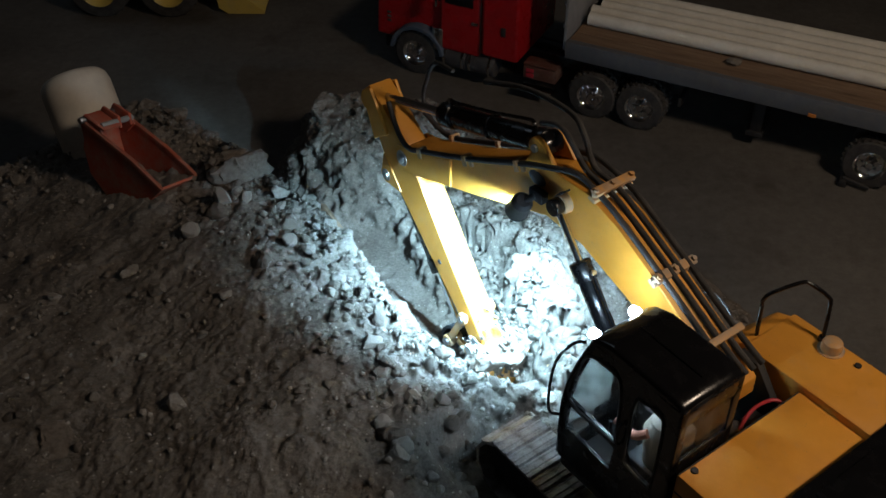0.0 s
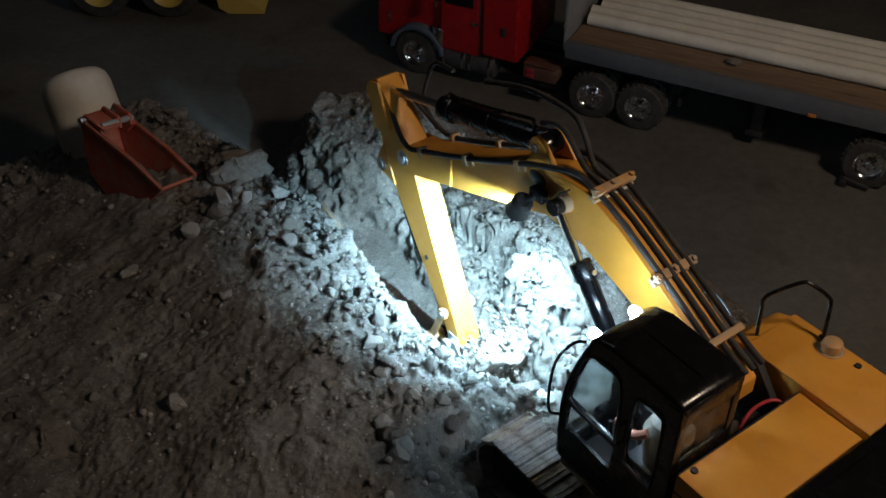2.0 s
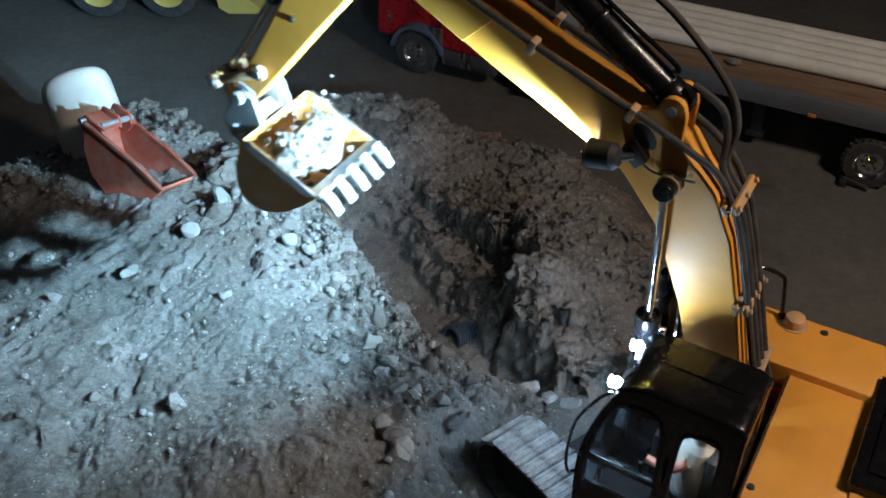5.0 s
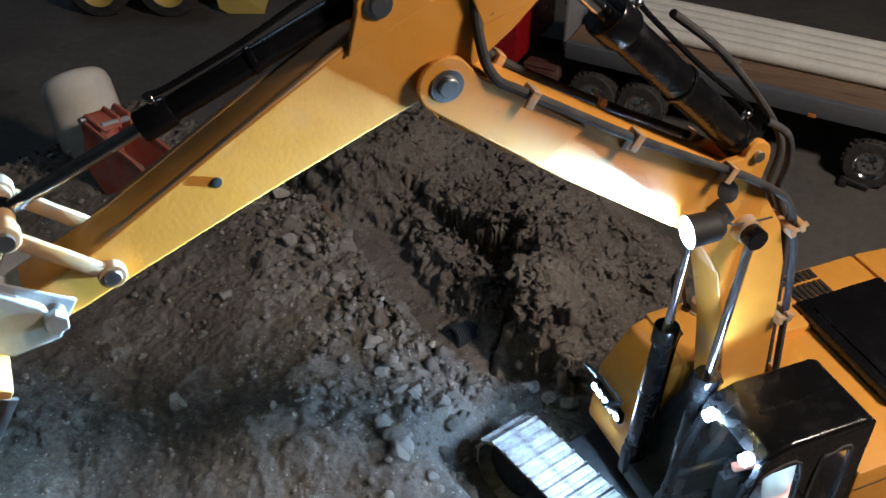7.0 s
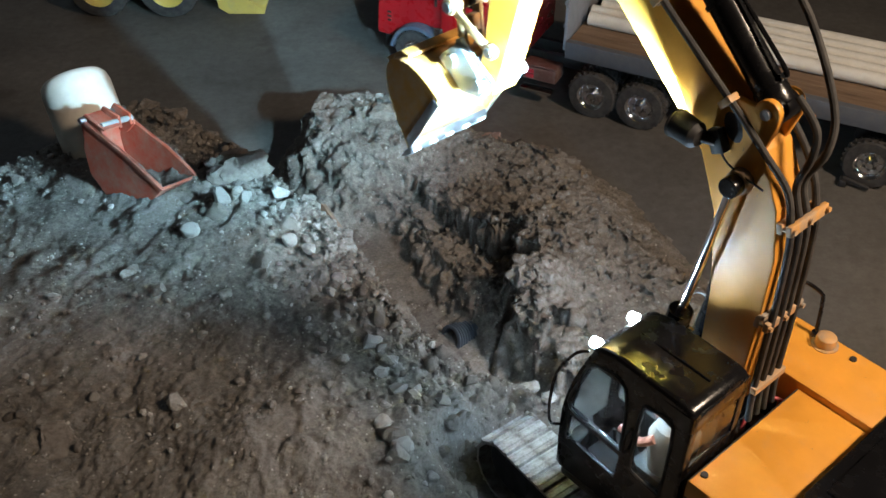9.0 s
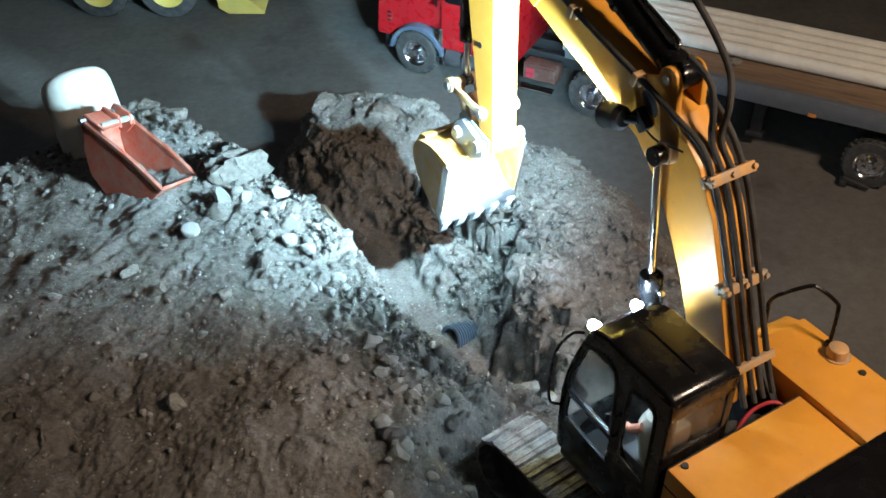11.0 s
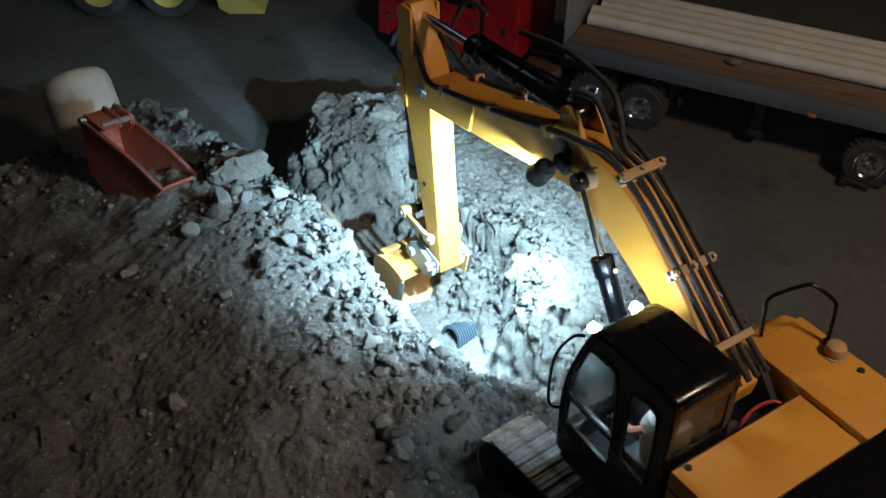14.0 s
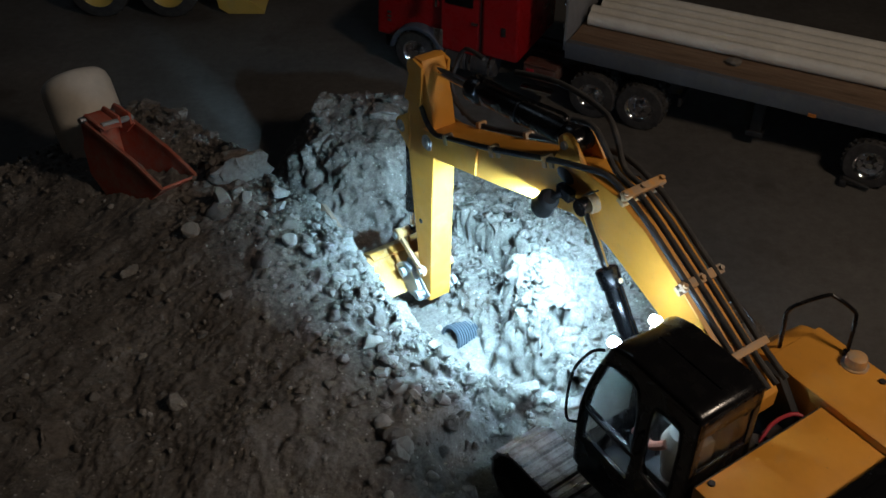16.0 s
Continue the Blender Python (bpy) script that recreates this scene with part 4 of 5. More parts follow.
def rocker_arms():
    arms = []
    for y in (0.0205, -0.0205):
        g = 1 if y > 0 else -1
        bm = join(box(0, ROCK_LEN, y - 0.0022, y + 0.0022, -0.0042, 0.0042, 0.001), rod((0, y - 0.003, 0), (0, y + 0.003, 0), 0.0075, n=18, bevel=0.0008), rod((ROCK_LEN, y - 0.004, 0), (ROCK_LEN, y + 0.004, 0), 0.0080, n=18, bevel=0.0008))
        arms.append(part("rocker_arm", bm, YELLOW_WORN, excavator, "pale yellow linkage arm"))
        part("arm_bolt", rod((ROCK_LEN, y + 0.003 * g, 0), (ROCK_LEN, y + 0.007 * g, 0), 0.0048, n=16), STEEL, arms[-1])
    return arms


ROCKERS = rocker_arms()
PUSH = part("push_link", join(box(0.004, LINK_LEN - 0.004, -0.0125, -0.0085, -0.0055, 0.0055, 0.001), box(0.004, LINK_LEN - 0.004, 0.0085, 0.0125, -0.0055, 0.0055, 0.001), box(0.014, 0.030, -0.010, 0.010, -0.004, 0.004, 0.001), rod((0, -0.0165, 0), (0, 0.0165, 0), 0.0065, n=18, bevel=0.001), rod((LINK_LEN, -0.0150, 0), (LINK_LEN, 0.0150, 0), 0.0065, n=18, bevel=0.001)), YELLOW_WORN, excavator, "yellow bucket push link")

# seconds, turn of the upper body, boom, dipper stick, bucket (degrees)
JOINTS = [
    (0.0, 126.9, -1.0, -124.4, -36), (1.5, 126.9, -1.2, -112.7, -47), (2.0, 126.8, -1.0, -111.5, -60), (2.5, 125.6, 1.7, -110.1, -82), (3.0, 125.5, 8.5, -111.4, -100),
    (3.5, 125.5, 17.1, -108.5, -112), (4.0, 125.4, 28.5, -109.0, -118), (4.2, 126.6, 32.8, -107.0, -119), (4.7, 138, 41.5, -98, -114), (5.3, 166, 50.0, -87, -88),
    (5.8, 189, 53.5, -80, -52), (6.3, 203.1, 54.4, -74.4, -38), (6.5, 205.5, 54.3, -74.6, -37), (7.0, 202.7, 54.3, -75.0, -34), (7.5, 189.4, 58.0, -90.0, -26),
    (8.0, 168.7, 59.7, -109.3, -12), (8.5, 148.9, 60.3, -131.5, 2), (9.0, 131.3, 60.7, -133.0, 18), (9.2, 126.4, 60.2, -132.8, 20), (9.7, 122.8, 56.5, -131.8, 20),
    (10.5, 122.4, 46.0, -130.2, 17), (11.3, 122.4, 34.7, -128.0, 14), (11.5, 122.5, 30.7, -124.3, 13), (12.0, 122.5, 24.8, -115.6, 15), (12.5, 122.5, 18.4, -106.8, 17), (13.0, 122.5, 15.0, -104.9, 16),
    (13.5, 122.4, 11.9, -103.0, 15), (14.0, 123.9, 9.2, -102.9, 20), (14.5, 124.2, 6.5, -102.0, 25), (15.0, 124.3, 4.8, -97.7, 29), (15.5, 124.2, 2.8, -92.6, 33), (16.0, 124.7, 1.9, -87.5, 36)]


def eased(table, t):
    """Each column of the table at t, by a smooth curve that never overshoots its rows."""
    T = [r[0] for r in table]
    i = max(0, min(len(T) - 2, sum(1 for x in T if x <= t) - 1))
    out = []
    for c in range(1, len(table[0])):
        def slope(k):
            if k == 0 or k == len(T) - 1:
                return 0.0
            a = (table[k][c] - table[k - 1][c]) / (T[k] - T[k - 1])
            b = (table[k + 1][c] - table[k][c]) / (T[k + 1] - T[k])
            return 0.0 if a * b <= 0 else 2 * a * b / (a + b)
        h = T[i + 1] - T[i]
        s = min(max((t - T[i]) / h, 0), 1)
        p0, p1, m0, m1 = table[i][c], table[i + 1][c], slope(i) * h, slope(i + 1) * h
        out.append((2 * s ** 3 - 3 * s * s + 1) * p0 + (s ** 3 - 2 * s * s + s) * m0 + (3 * s * s - 2 * s ** 3) * p1 + (s ** 3 - s * s) * m1)
    return out


def turn(degrees):
    return pose(0, 0, 0, 0, -degrees, 0)


def towards(a, b):
    """A pose at a whose x axis points to b, y kept level with the machine."""
    d = b - a
    return Matrix.Translation(a) @ pose(0, 0, 0, 0, -math.degrees(math.atan2(d.z, math.hypot(d.x, 0) * (1 if d.x >= 0 else -1))), 0)


def meet(a, ra, b, rb, pick):
    """Where two circles in the plane of the boom cross."""
    d = Vector((b.x - a.x, b.z - a.z))
    L = min(max(d.length, abs(ra - rb) + 1e-4), ra + rb - 1e-4)
    u = d.normalized()
    k = (ra * ra - rb * rb + L * L) / (2 * L)
    h = math.sqrt(max(ra * ra - k * k, 0)) * pick
    return Vector((a.x + u.x * k - u.y * h, 0, a.z + u.y * k + u.x * h))


def joints(t):
    """Pose of every moving part of the machine at t, in the machine's space."""
    yaw, b, s, k = eased(JOINTS, t)
    up = pose(0, 0, LIFT, 0, 0, yaw)
    boom_m = Matrix.Translation(FOOT) @ turn(b)
    stick_m = boom_m @ Matrix.Translation(NOSE) @ turn(s)
    bucket_m = stick_m @ Matrix.Translation(PIVOT) @ turn(k)
    out = {UPPER: up, CAB: up, BOOM: up @ boom_m, STICK: up @ stick_m, BUCKET: up @ bucket_m}
    for g, (barrel, shaft) in ((1, LIFT_L), (-1, LIFT_R)):
        a = Vector((CYL_FOOT.x, CYL_FOOT.y * g, CYL_FOOT.z))
        e = boom_m @ Vector((BOOM_CYL.x, BOOM_CYL.y * g, BOOM_CYL.z))
        m = towards(a, e)
        out[barrel] = up @ m
        out[shaft] = up @ Matrix.Translation(e) @ m.to_3x3().to_4x4()
    a, e = boom_m @ EAR, stick_m @ TAIL
    m = towards(a, e)
    out[CROWD[0]], out[CROWD[1]] = up @ m, up @ Matrix.Translation(e) @ m.to_3x3().to_4x4()
    hitch = turn(k) @ HITCH + PIVOT
    knee = meet(ROCKER, ROCK_LEN, hitch, LINK_LEN, 1)
    m = stick_m @ towards(ROCKER, knee)
    for arm in ROCKERS:
        out[arm] = up @ m
    out[PUSH] = up @ stick_m @ towards(knee, hitch)
    m = towards(CYL_PIN, knee)
    out[CURL[0]] = up @ stick_m @ m
    out[CURL[1]] = up @ stick_m @ Matrix.Translation(knee) @ m.to_3x3().to_4x4()
    return out


BACK_UP = [(0, 0, 0), (15.6, 0, 0), (15.75, 0.004, -0.004), (16.0, 0.0143, -0.0146)]


LOAD = tagged(part("soil_load", rock(501, 0.034, 0.043, 0.024, 4, 0.55), CLOD), "crumbly heap of dug grey soil", "soil")
IN_BUCKET = pose(0.074, 0, 0.022, 0, 12, 0)


def load_pose(t):
    return BASE @ joints(t)[BUCKET] @ IN_BUCKET


def crumb_spray(seed):
    """A loose puff of crumbs, stretched along its fall."""
    rng = random.Random(seed)
    out = rock(seed, 0.012, 0.012, 0.020, 2, 0.6)
    for k in range(46):
        r = rng.uniform(0.0012, 0.0042)
        c = Matrix.Translation((rng.gauss(0, 0.011), rng.gauss(0, 0.011), rng.gauss(0, 0.022)))
        out = join(out, moved(rock(seed * 60 + k, r, r * 0.8, r, 1, 0.4), c))
    return out


SPRAY = [tagged(part("soil_crumbs", crumb_spray(700 + k), CLOD, smooth=False), "loose crumbs of dug grey soil", "soil", "crumbs poured from the bucket") for k in range(8)]


def motions():
    rows = {}
    for i in range(0, 161):
        t = i / 10
        for ob, m in joints(t).items():
            rows.setdefault(ob, []).append((t, m))
    for ob, r in rows.items():
        walk(ob, r)
    walk(excavator, [(t, Matrix.Translation((dx, dy, 0)) @ BASE) for t, dx, dy in BACK_UP])
    first = load_pose(2.5)
    rows = [(0, first), (2.4, first)] + [(t / 10, load_pose(t / 10)) for t in range(25, 57)]
    let_go = load_pose(5.6).translation
    rest = Vector((let_go.x - 0.02, let_go.y - 0.03, zat(let_go.x - 0.02, let_go.y - 0.03) - 0.004))
    turned = load_pose(5.6).to_3x3().to_4x4()
    rows += [(5.75, Matrix.Translation(let_go.lerp(rest, 0.3)) @ turned), (5.9, Matrix.Translation(rest) @ turned), (16, Matrix.Translation(rest) @ turned)]
    walk(LOAD, rows)
    # the crumbs pour out one after another and come to rest on the heap below
    for k, ob in enumerate(SPRAY):
        off = Matrix.Translation((0.008 * (k % 3) - 0.008, 0.024 * (k % 4) / 1.5 - 0.024, -0.006))
        go = 5.80 + 0.10 * k
        first = load_pose(2.5) @ off
        rows = [(0, first), (2.4, first)] + [(t / 10, load_pose(t / 10) @ off) for t in range(25, int(go * 10 + 0.5) + 1)]
        a = (load_pose(go) @ off).translation
        x, y = a.x + 0.09 + 0.012 * (k % 3), a.y + 0.03 - 0.01 * (k % 4)
        b = Vector((x, y, zat(x, y) - 0.004))
        q = pose(0, 0, 0, 12, 20, 40 * k).to_3x3().to_4x4()
        for j in range(1, 5):
            u = j / 4
            rows.append((go + 0.1 * j, Matrix.Translation((a.x + (b.x - a.x) * u, a.y + (b.y - a.y) * u, a.z + (b.z - a.z) * u * u)) @ q))
        rows.append((16, rows[-1][1]))
        walk(ob, rows)

# ---------------------------------------------------------------- truck and trailer
def wheel_mesh(r, w, rim, nubs, hub_out):
    """Tyre and rim meshes, axle along y, outer face towards -y."""
    tyre = lathe([(r * 0.60, -w * 0.5), (r * 0.78, -w * 0.52), (r * 0.94, -w * 0.47), (r, -w * 0.38), (r, w * 0.38), (r * 0.94, w * 0.47), (r * 0.6, w * 0.5)], 36)
    for k in range(nubs):
        a = 2 * math.pi * k / nubs
        for s in (-1, 1):
            lug = box(-r * 0.055, r * 0.055, -w * 0.10, w * 0.10, -0.0006, 0.0022, 0.0003, 1)
            lug.transform(pose(0, 0, 0, 0, 0, math.degrees(a) + 90 + 2.0 * s) @ pose(0, -r, 0, 90, 0, 0) @ pose(0, s * w * 0.25, 0, 0, 0, 18 * s))
            tyre = join(tyre, lug)
    tyre.transform(pose(0, 0, 0, 90, 0, 0))
    disc = lathe([(0.0, -w * 0.34 - hub_out), (r * 0.13, -w * 0.34 - hub_out), (r * 0.17, -w * 0.25), (r * 0.30, -w * 0.10), (r * 0.46, -w * 0.16), (r * 0.52, -w * 0.40), (r * 0.60, -w * 0.50), (r * 0.62, -w * 0.46), (r * 0.58, w * 0.3)], 32)
    for k in range(8):
        a = 2 * math.pi * k / 8
        disc = join(disc, rod((r * 0.36 * math.cos(a), r * 0.36 * math.sin(a), -w * 0.20), (r * 0.36 * math.cos(a), r * 0.36 * math.sin(a), -w * 0.04), r * 0.05, n=8))
    disc.transform(pose(0, 0, 0, -90, 0, 0))
    tyre2 = moved(tyre, pose(0, 0, 0, 0, 0, 0))
    return tyre2, disc


def add_wheel(parent, meshes, x, y, z, flip=False):
    t = share("wheel", meshes[0], parent, pose(x, y, z, 0, 0, 180 if flip else 0))
    share("rim", meshes[1], t, Matrix())
    return t


def wheel_set(r, w, rim_mat, nubs, hub):
    a, b = wheel_mesh(r, w, rim_mat, nubs, hub)
    out = []
    for name, bm, mat in (("tyre", a, RUBBER), ("rim", b, rim_mat)):
        me = bpy.data.meshes.new(name)
        bmesh.ops.recalc_face_normals(bm, faces=bm.faces)
        for f in bm.faces:
            f.smooth = True
        for e in bm.edges:
            if len(e.link_faces) == 2 and e.calc_face_angle(0) > radians(35):
                e.smooth = False
        bm.to_mesh(me)
        bm.free()
        me.materials.append(mat)
        out.append(me)
    return out


TRUCK_YAW = math.degrees(math.atan2(-0.486, 0.874)) + 2.6
TRUCK = pose(0.2605, 1.4934, 0, 0, 0, TRUCK_YAW)


def truck():
    t = thing("truck", "red model semi truck with sleeper cab on the floor", "truck", TRUCK)
    ws = wheel_set(0.0405, 0.024, CHROME, 26, 0.004)
    for x, y in ((-0.349, 0.012), (-0.0155, 0.012), (0.0685, 0.012)):
        add_wheel(t, ws, x, y, 0.0405)
        add_wheel(t, ws, x, 0.165, 0.0405, True)
    for x in (-0.0155, 0.0685):
        add_wheel(t, ws, x, 0.040, 0.0405)
        add_wheel(t, ws, x, 0.137, 0.0405, True)
        part("axle", rod((x, 0.02, 0.0405), (x, 0.16, 0.0405), 0.008, n=14), MATT_BLACK, t)
    part("axle", rod((-0.345, 0.02, 0.0405), (-0.345, 0.16, 0.0405), 0.006, n=14), MATT_BLACK, t)
    part("chassis", join(box(-0.42, 0.13, 0.062, 0.072, 0.048, 0.068, 0.001), box(-0.42, 0.13, 0.106, 0.116, 0.048, 0.068, 0.001), box(-0.42, -0.40, 0.02, 0.158, 0.03, 0.06, 0.002)), MATT_BLACK, t)
    hood = prism([(-0.435, 0.055), (-0.432, 0.118), (-0.415, 0.130), (-0.300, 0.146), (-0.300, 0.062), (-0.300, 0.056), (-0.305, 0.056), (-0.31, 0.075), (-0.345, 0.090), (-0.38, 0.075), (-0.395, 0.055)], 0.016, 0.162, 0.004)
    part("hood", hood, RED, t, "glossy red hood")
    cabm = join(prism([(-0.302, 0.060), (-0.302, 0.150), (-0.278, 0.215), (-0.225, 0.222), (-0.225, 0.060)], 0.004, 0.174, 0.005), )
    part("cabin", cabm, RED, t, "glossy red cabin")
    sl = prism([(-0.222, 0.066), (-0.222, 0.250), (-0.160, 0.262), (-0.152, 0.250), (-0.152, 0.066)], 0.002, 0.176, 0.006)
    part("sleeper", sl, RED, t, "tall red sleeper box")
    part("side_window", prism([(-0.292, 0.150), (-0.274, 0.205), (-0.238, 0.208), (-0.238, 0.150)], 0.0022, 0.0052, 0.0008), BLACK, t)
    part("door_handle", box(-0.240, -0.228, 0.0005, 0.0045, 0.120, 0.1255, 0.001), CHROME, t)
    part("door_seam", box(-0.2245, -0.2225, 0.0028, 0.0042, 0.064, 0.214, 0.0002), MATT_BLACK, t)
    part("sleeper_latch", box(-0.185, -0.176, 0.0005, 0.0035, 0.112, 0.128, 0.001), MATT_BLACK, t)
    part("mirror", join(box(-0.300, -0.294, -0.020, -0.008, 0.150, 0.180, 0.0015), rod((-0.297, -0.010, 0.172), (-0.290, 0.006, 0.172), 0.0014, n=8)), CHROME, t)
    for k in range(3):
        part("badge", box(-0.412 + 0.0, -0.404, 0.0145, 0.0165, 0.100 - 0.008 * k, 0.104 - 0.008 * k, 0.0004), CHROME, t)
    fend = [(0.054 * math.cos(a) - 0.345, 0.0405 + 0.054 * math.sin(a)) for a in np.linspace(0.15, 3.05, 14)]
    fend_in = [(0.047 * math.cos(a) - 0.345, 0.0405 + 0.047 * math.sin(a)) for a in np.linspace(3.05, 0.15, 14)]
    for y in (-0.004, 0.142):
        part("fender", prism(fend + fend_in, y, y + 0.034, 0.0012), BLUE_GREY, t, "blue-grey wheel arch")
    part("fuel_tank", join(rod((-0.296, 0.018, 0.044), (-0.250, 0.018, 0.044), 0.0195, n=26, bevel=0.002), rod((-0.248, 0.018, 0.044), (-0.196, 0.018, 0.044), 0.0195, n=26, bevel=0.002)), DARK_GREY, t, "dark polished fuel tanks")
    for x in (-0.291, -0.257, -0.242, -0.205):
        part("tank_strap", rod((x - 0.002, 0.018, 0.044), (x + 0.002, 0.018, 0.044), 0.0203, n=26), CHROME, t)
    part("air_filter", rod((-0.306, 0.010, 0.06), (-0.306, 0.010, 0.10), 0.012, n=20, bevel=0.002), CHROME, t)
    part("step_box", join(box(-0.140, -0.080, 0.000, 0.036, 0.046, 0.070, 0.002), box(-0.140, -0.080, 0.0, 0.03, 0.072, 0.074, 0.0008)), painted("brown_box_paint", (0.10, 0.045, 0.035), dusty=0.3), t, "dark brown side box")
    part("step", box(-0.142, -0.084, -0.006, 0.012, 0.026, 0.031, 0.001), CHROME, t, "bright metal step bar")
    for k in range(2):
        part("marker_lens", box(-0.134, -0.120, -0.0016, 0.0006, 0.050 + 0.009 * k, 0.057 + 0.009 * k, 0.0006), RED_LENS, t)
    part("rear_lamp_bar", box(0.126, 0.132, 0.02, 0.158, 0.05, 0.066, 0.001), MATT_BLACK, t)
    for x in (-0.045, 0.0265, 0.100):
        part("mud_guard_stay", rod((x, 0.03, 0.062), (x, 0.06, 0.062), 0.0025, n=8), MATT_BLACK, t)
    return t


def trailer():
    t = thing("flatbed_trailer", "long flatbed trailer with worn wooden deck and grey rails", "trailer", TRUCK)
    n = 6
    w = (0.198 - 0.014) / n
    for k in range(n):
        part("deck_plank", box(-0.066, 1.25, 0.014 + k * w, 0.014 + (k + 1) * w - 0.0006, 0.1215, 0.130 + 0.0003 * (k % 2), 0.0006, 1), WOOD, t, "worn brown wooden deck plank")
    for y0, y1 in ((0.000, 0.0135), (0.1985, 0.206)):
        part("side_rail", join(box(-0.068, 1.25, y0, y1, 0.101, 0.1305, 0.001)), RAIL_GREY, t, "dark grey steel side rail")
    part("deck_frame", join(box(-0.066, 1.25, 0.060, 0.072, 0.075, 0.120, 0.001), box(-0.066, 1.25, 0.140, 0.152, 0.075, 0.120, 0.001)), MATT_BLACK, t)
    for k in range(14):
        part("cross_member", box(-0.05 + 0.09 * k, -0.042 + 0.09 * k, 0.012, 0.2, 0.107, 0.1205, 0.0005), MATT_BLACK, t)
    part("headboard", box(-0.074, -0.0685, 0.004, 0.206, 0.112, 0.235, 0.0015), PALE_GREY, t, "pale grey headboard panel")
    for z in (0.15, 0.19):
        part("headboard_rib", box(-0.078, -0.0735, 0.008, 0.202, z, z + 0.006, 0.0008), PALE_GREY, t)
    part("kingpin_plate", box(-0.02, 0.10, 0.05, 0.16, 0.070, 0.106, 0.002), MATT_BLACK, t)
    for y in (0.036, 0.166):
        part("landing_leg", join(box(0.245, 0.263, y, y + 0.016, 0.030, 0.108, 0.001), box(0.240, 0.268, y - 0.004, y + 0.02, 0.022, 0.031, 0.001)), MATT_BLACK, t)
    ws = wheel_set(0.0405, 0.024, CHROME, 26, 0.004)
    for x in (0.436, 0.529):
        add_wheel(t, ws, x, 0.012, 0.0405)
        add_wheel(t, ws, x, 0.165, 0.0405, True)
        part("axle", rod((x, 0.02, 0.0405), (x, 0.16, 0.0405), 0.007, n=14), MATT_BLACK, t)
        part("spring_hanger", box(x - 0.035, x + 0.035, 0.055, 0.070, 0.05, 0.078, 0.002), MATT_BLACK, t)
    part("tool_rack", join(box(0.30, 0.40, 0.02, 0.05, 0.088, 0.107, 0.002)), MATT_BLACK, t)
    part("side_marker", box(0.330, 0.342, -0.0015, 0.0006, 0.100, 0.106, 0.0004), AMBER, t)
    part("mud_flap_bar", join(rod((0.405, -0.004, 0.012), (0.445, -0.010, 0.008), 0.0035, n=8), box(0.400, 0.412, -0.014, 0.004, 0.0, 0.012, 0.002)), MATT_BLACK, t, "black bar beside the trailer wheel")
    return t


def pipes():
    for k in range(5):
        r = 0.0114
        y0, y1 = 0.077 + 0.0265 * k, 0.083 + 0.0265 * k
        x0 = -0.058 + (0.002, -0.003, 0.006, 0.000, 0.010)[k]
        bm = lathe([(r * 0.84, 0), (r, 0), (r, 1.15), (r * 0.84, 1.15), (r * 0.84, 0)], 28)
        ang = math.degrees(math.atan2(y1 - y0, 0.49))
        m = TRUCK @ pose(x0, y0, 0.1306 + r, 0, 0, ang) @ pose(0, 0, 0, 0, 90, 0)
        ob = part("plastic_pipe", bm, WHITE_PVC)
        ob.matrix_world = m
        tagged(ob, "long white plastic pipe lying on the trailer deck", "pipe", "pipes on the trailer")


def loader():
    t = thing("wheel_loader", "yellow model wheel loader with big dusty tyres", "loader", pose(-0.608, 1.885, 0, 0, 0, 0))
    ws = wheel_set(0.058, 0.046, LOADER_YELLOW, 22, 0.006)
    for x in (-0.068, 0.068):
        add_wheel(t, ws, x, 0.0, 0.058)
        add_wheel(t, ws, x, 0.20, 0.058, True)
        part("axle", rod((x, 0.02, 0.058), (x, 0.18, 0.058), 0.01, n=14), MATT_BLACK, t)
    part("body", join(box(-0.16, 0.03, 0.035, 0.165, 0.06, 0.15, 0.008)), LOADER_YELLOW, t, "yellow loader body")
    part("cabin", box(-0.05, 0.05, 0.05, 0.15, 0.15, 0.26, 0.008), BLACK, t, "dark loader cabin")
    part("lift_arm", prism([(0.0, 0.13), (0.05, 0.14), (0.15, 0.05), (0.165, 0.03), (0.145, 0.03), (0.05, 0.11)], 0.06, 0.075, 0.002), LOADER_YELLOW, t)
    part("lift_arm", prism([(0.0, 0.13), (0.05, 0.14), (0.15, 0.05), (0.165, 0.03), (0.145, 0.03), (0.05, 0.11)], 0.125, 0.14, 0.002), LOADER_YELLOW, t)
    sc = prism([(0.160, 0.012), (0.152, 0.085), (0.158, 0.088), (0.166, 0.020), (0.25, 0.006), (0.25, 0.0), (0.178, 0.0)], 0.0, 0.2, 0.002)
    part("scoop", sc, LOADER_YELLOW, t, "pale yellow loader scoop")
    for y in (-0.002, 0.199):
        part("scoop_side", prism([(0.160, 0.012), (0.152, 0.085), (0.25, 0.006), (0.25, 0.0), (0.178, 0.0)], y, y + 0.003, 0.0006), LOADER_YELLOW, t)
    return t


truck(), trailer(), pipes(), loader()


# ---------------------------------------------------------------- things on and in the dirt
def white_drum():
    r, h = 0.0500, 0.158
    bm = lathe([(0, h - 0.003), (r * 0.60, h - 0.004), (r * 0.84, h - 0.007), (r * 0.95, h - 0.013), (r, h - 0.024), (r, h - 0.040), (r * 0.985, 0.0), (0, 0)], 48)
    ob = part("plastic_drum", bm, CREAM)
    ob.matrix_world = DRUM
    tagged(ob, "dusty cream-white plastic drum standing in the dirt", "drum")


DRUM = pose(-0.484, 1.222, 0.071, -36, -27, 0)
white_drum()


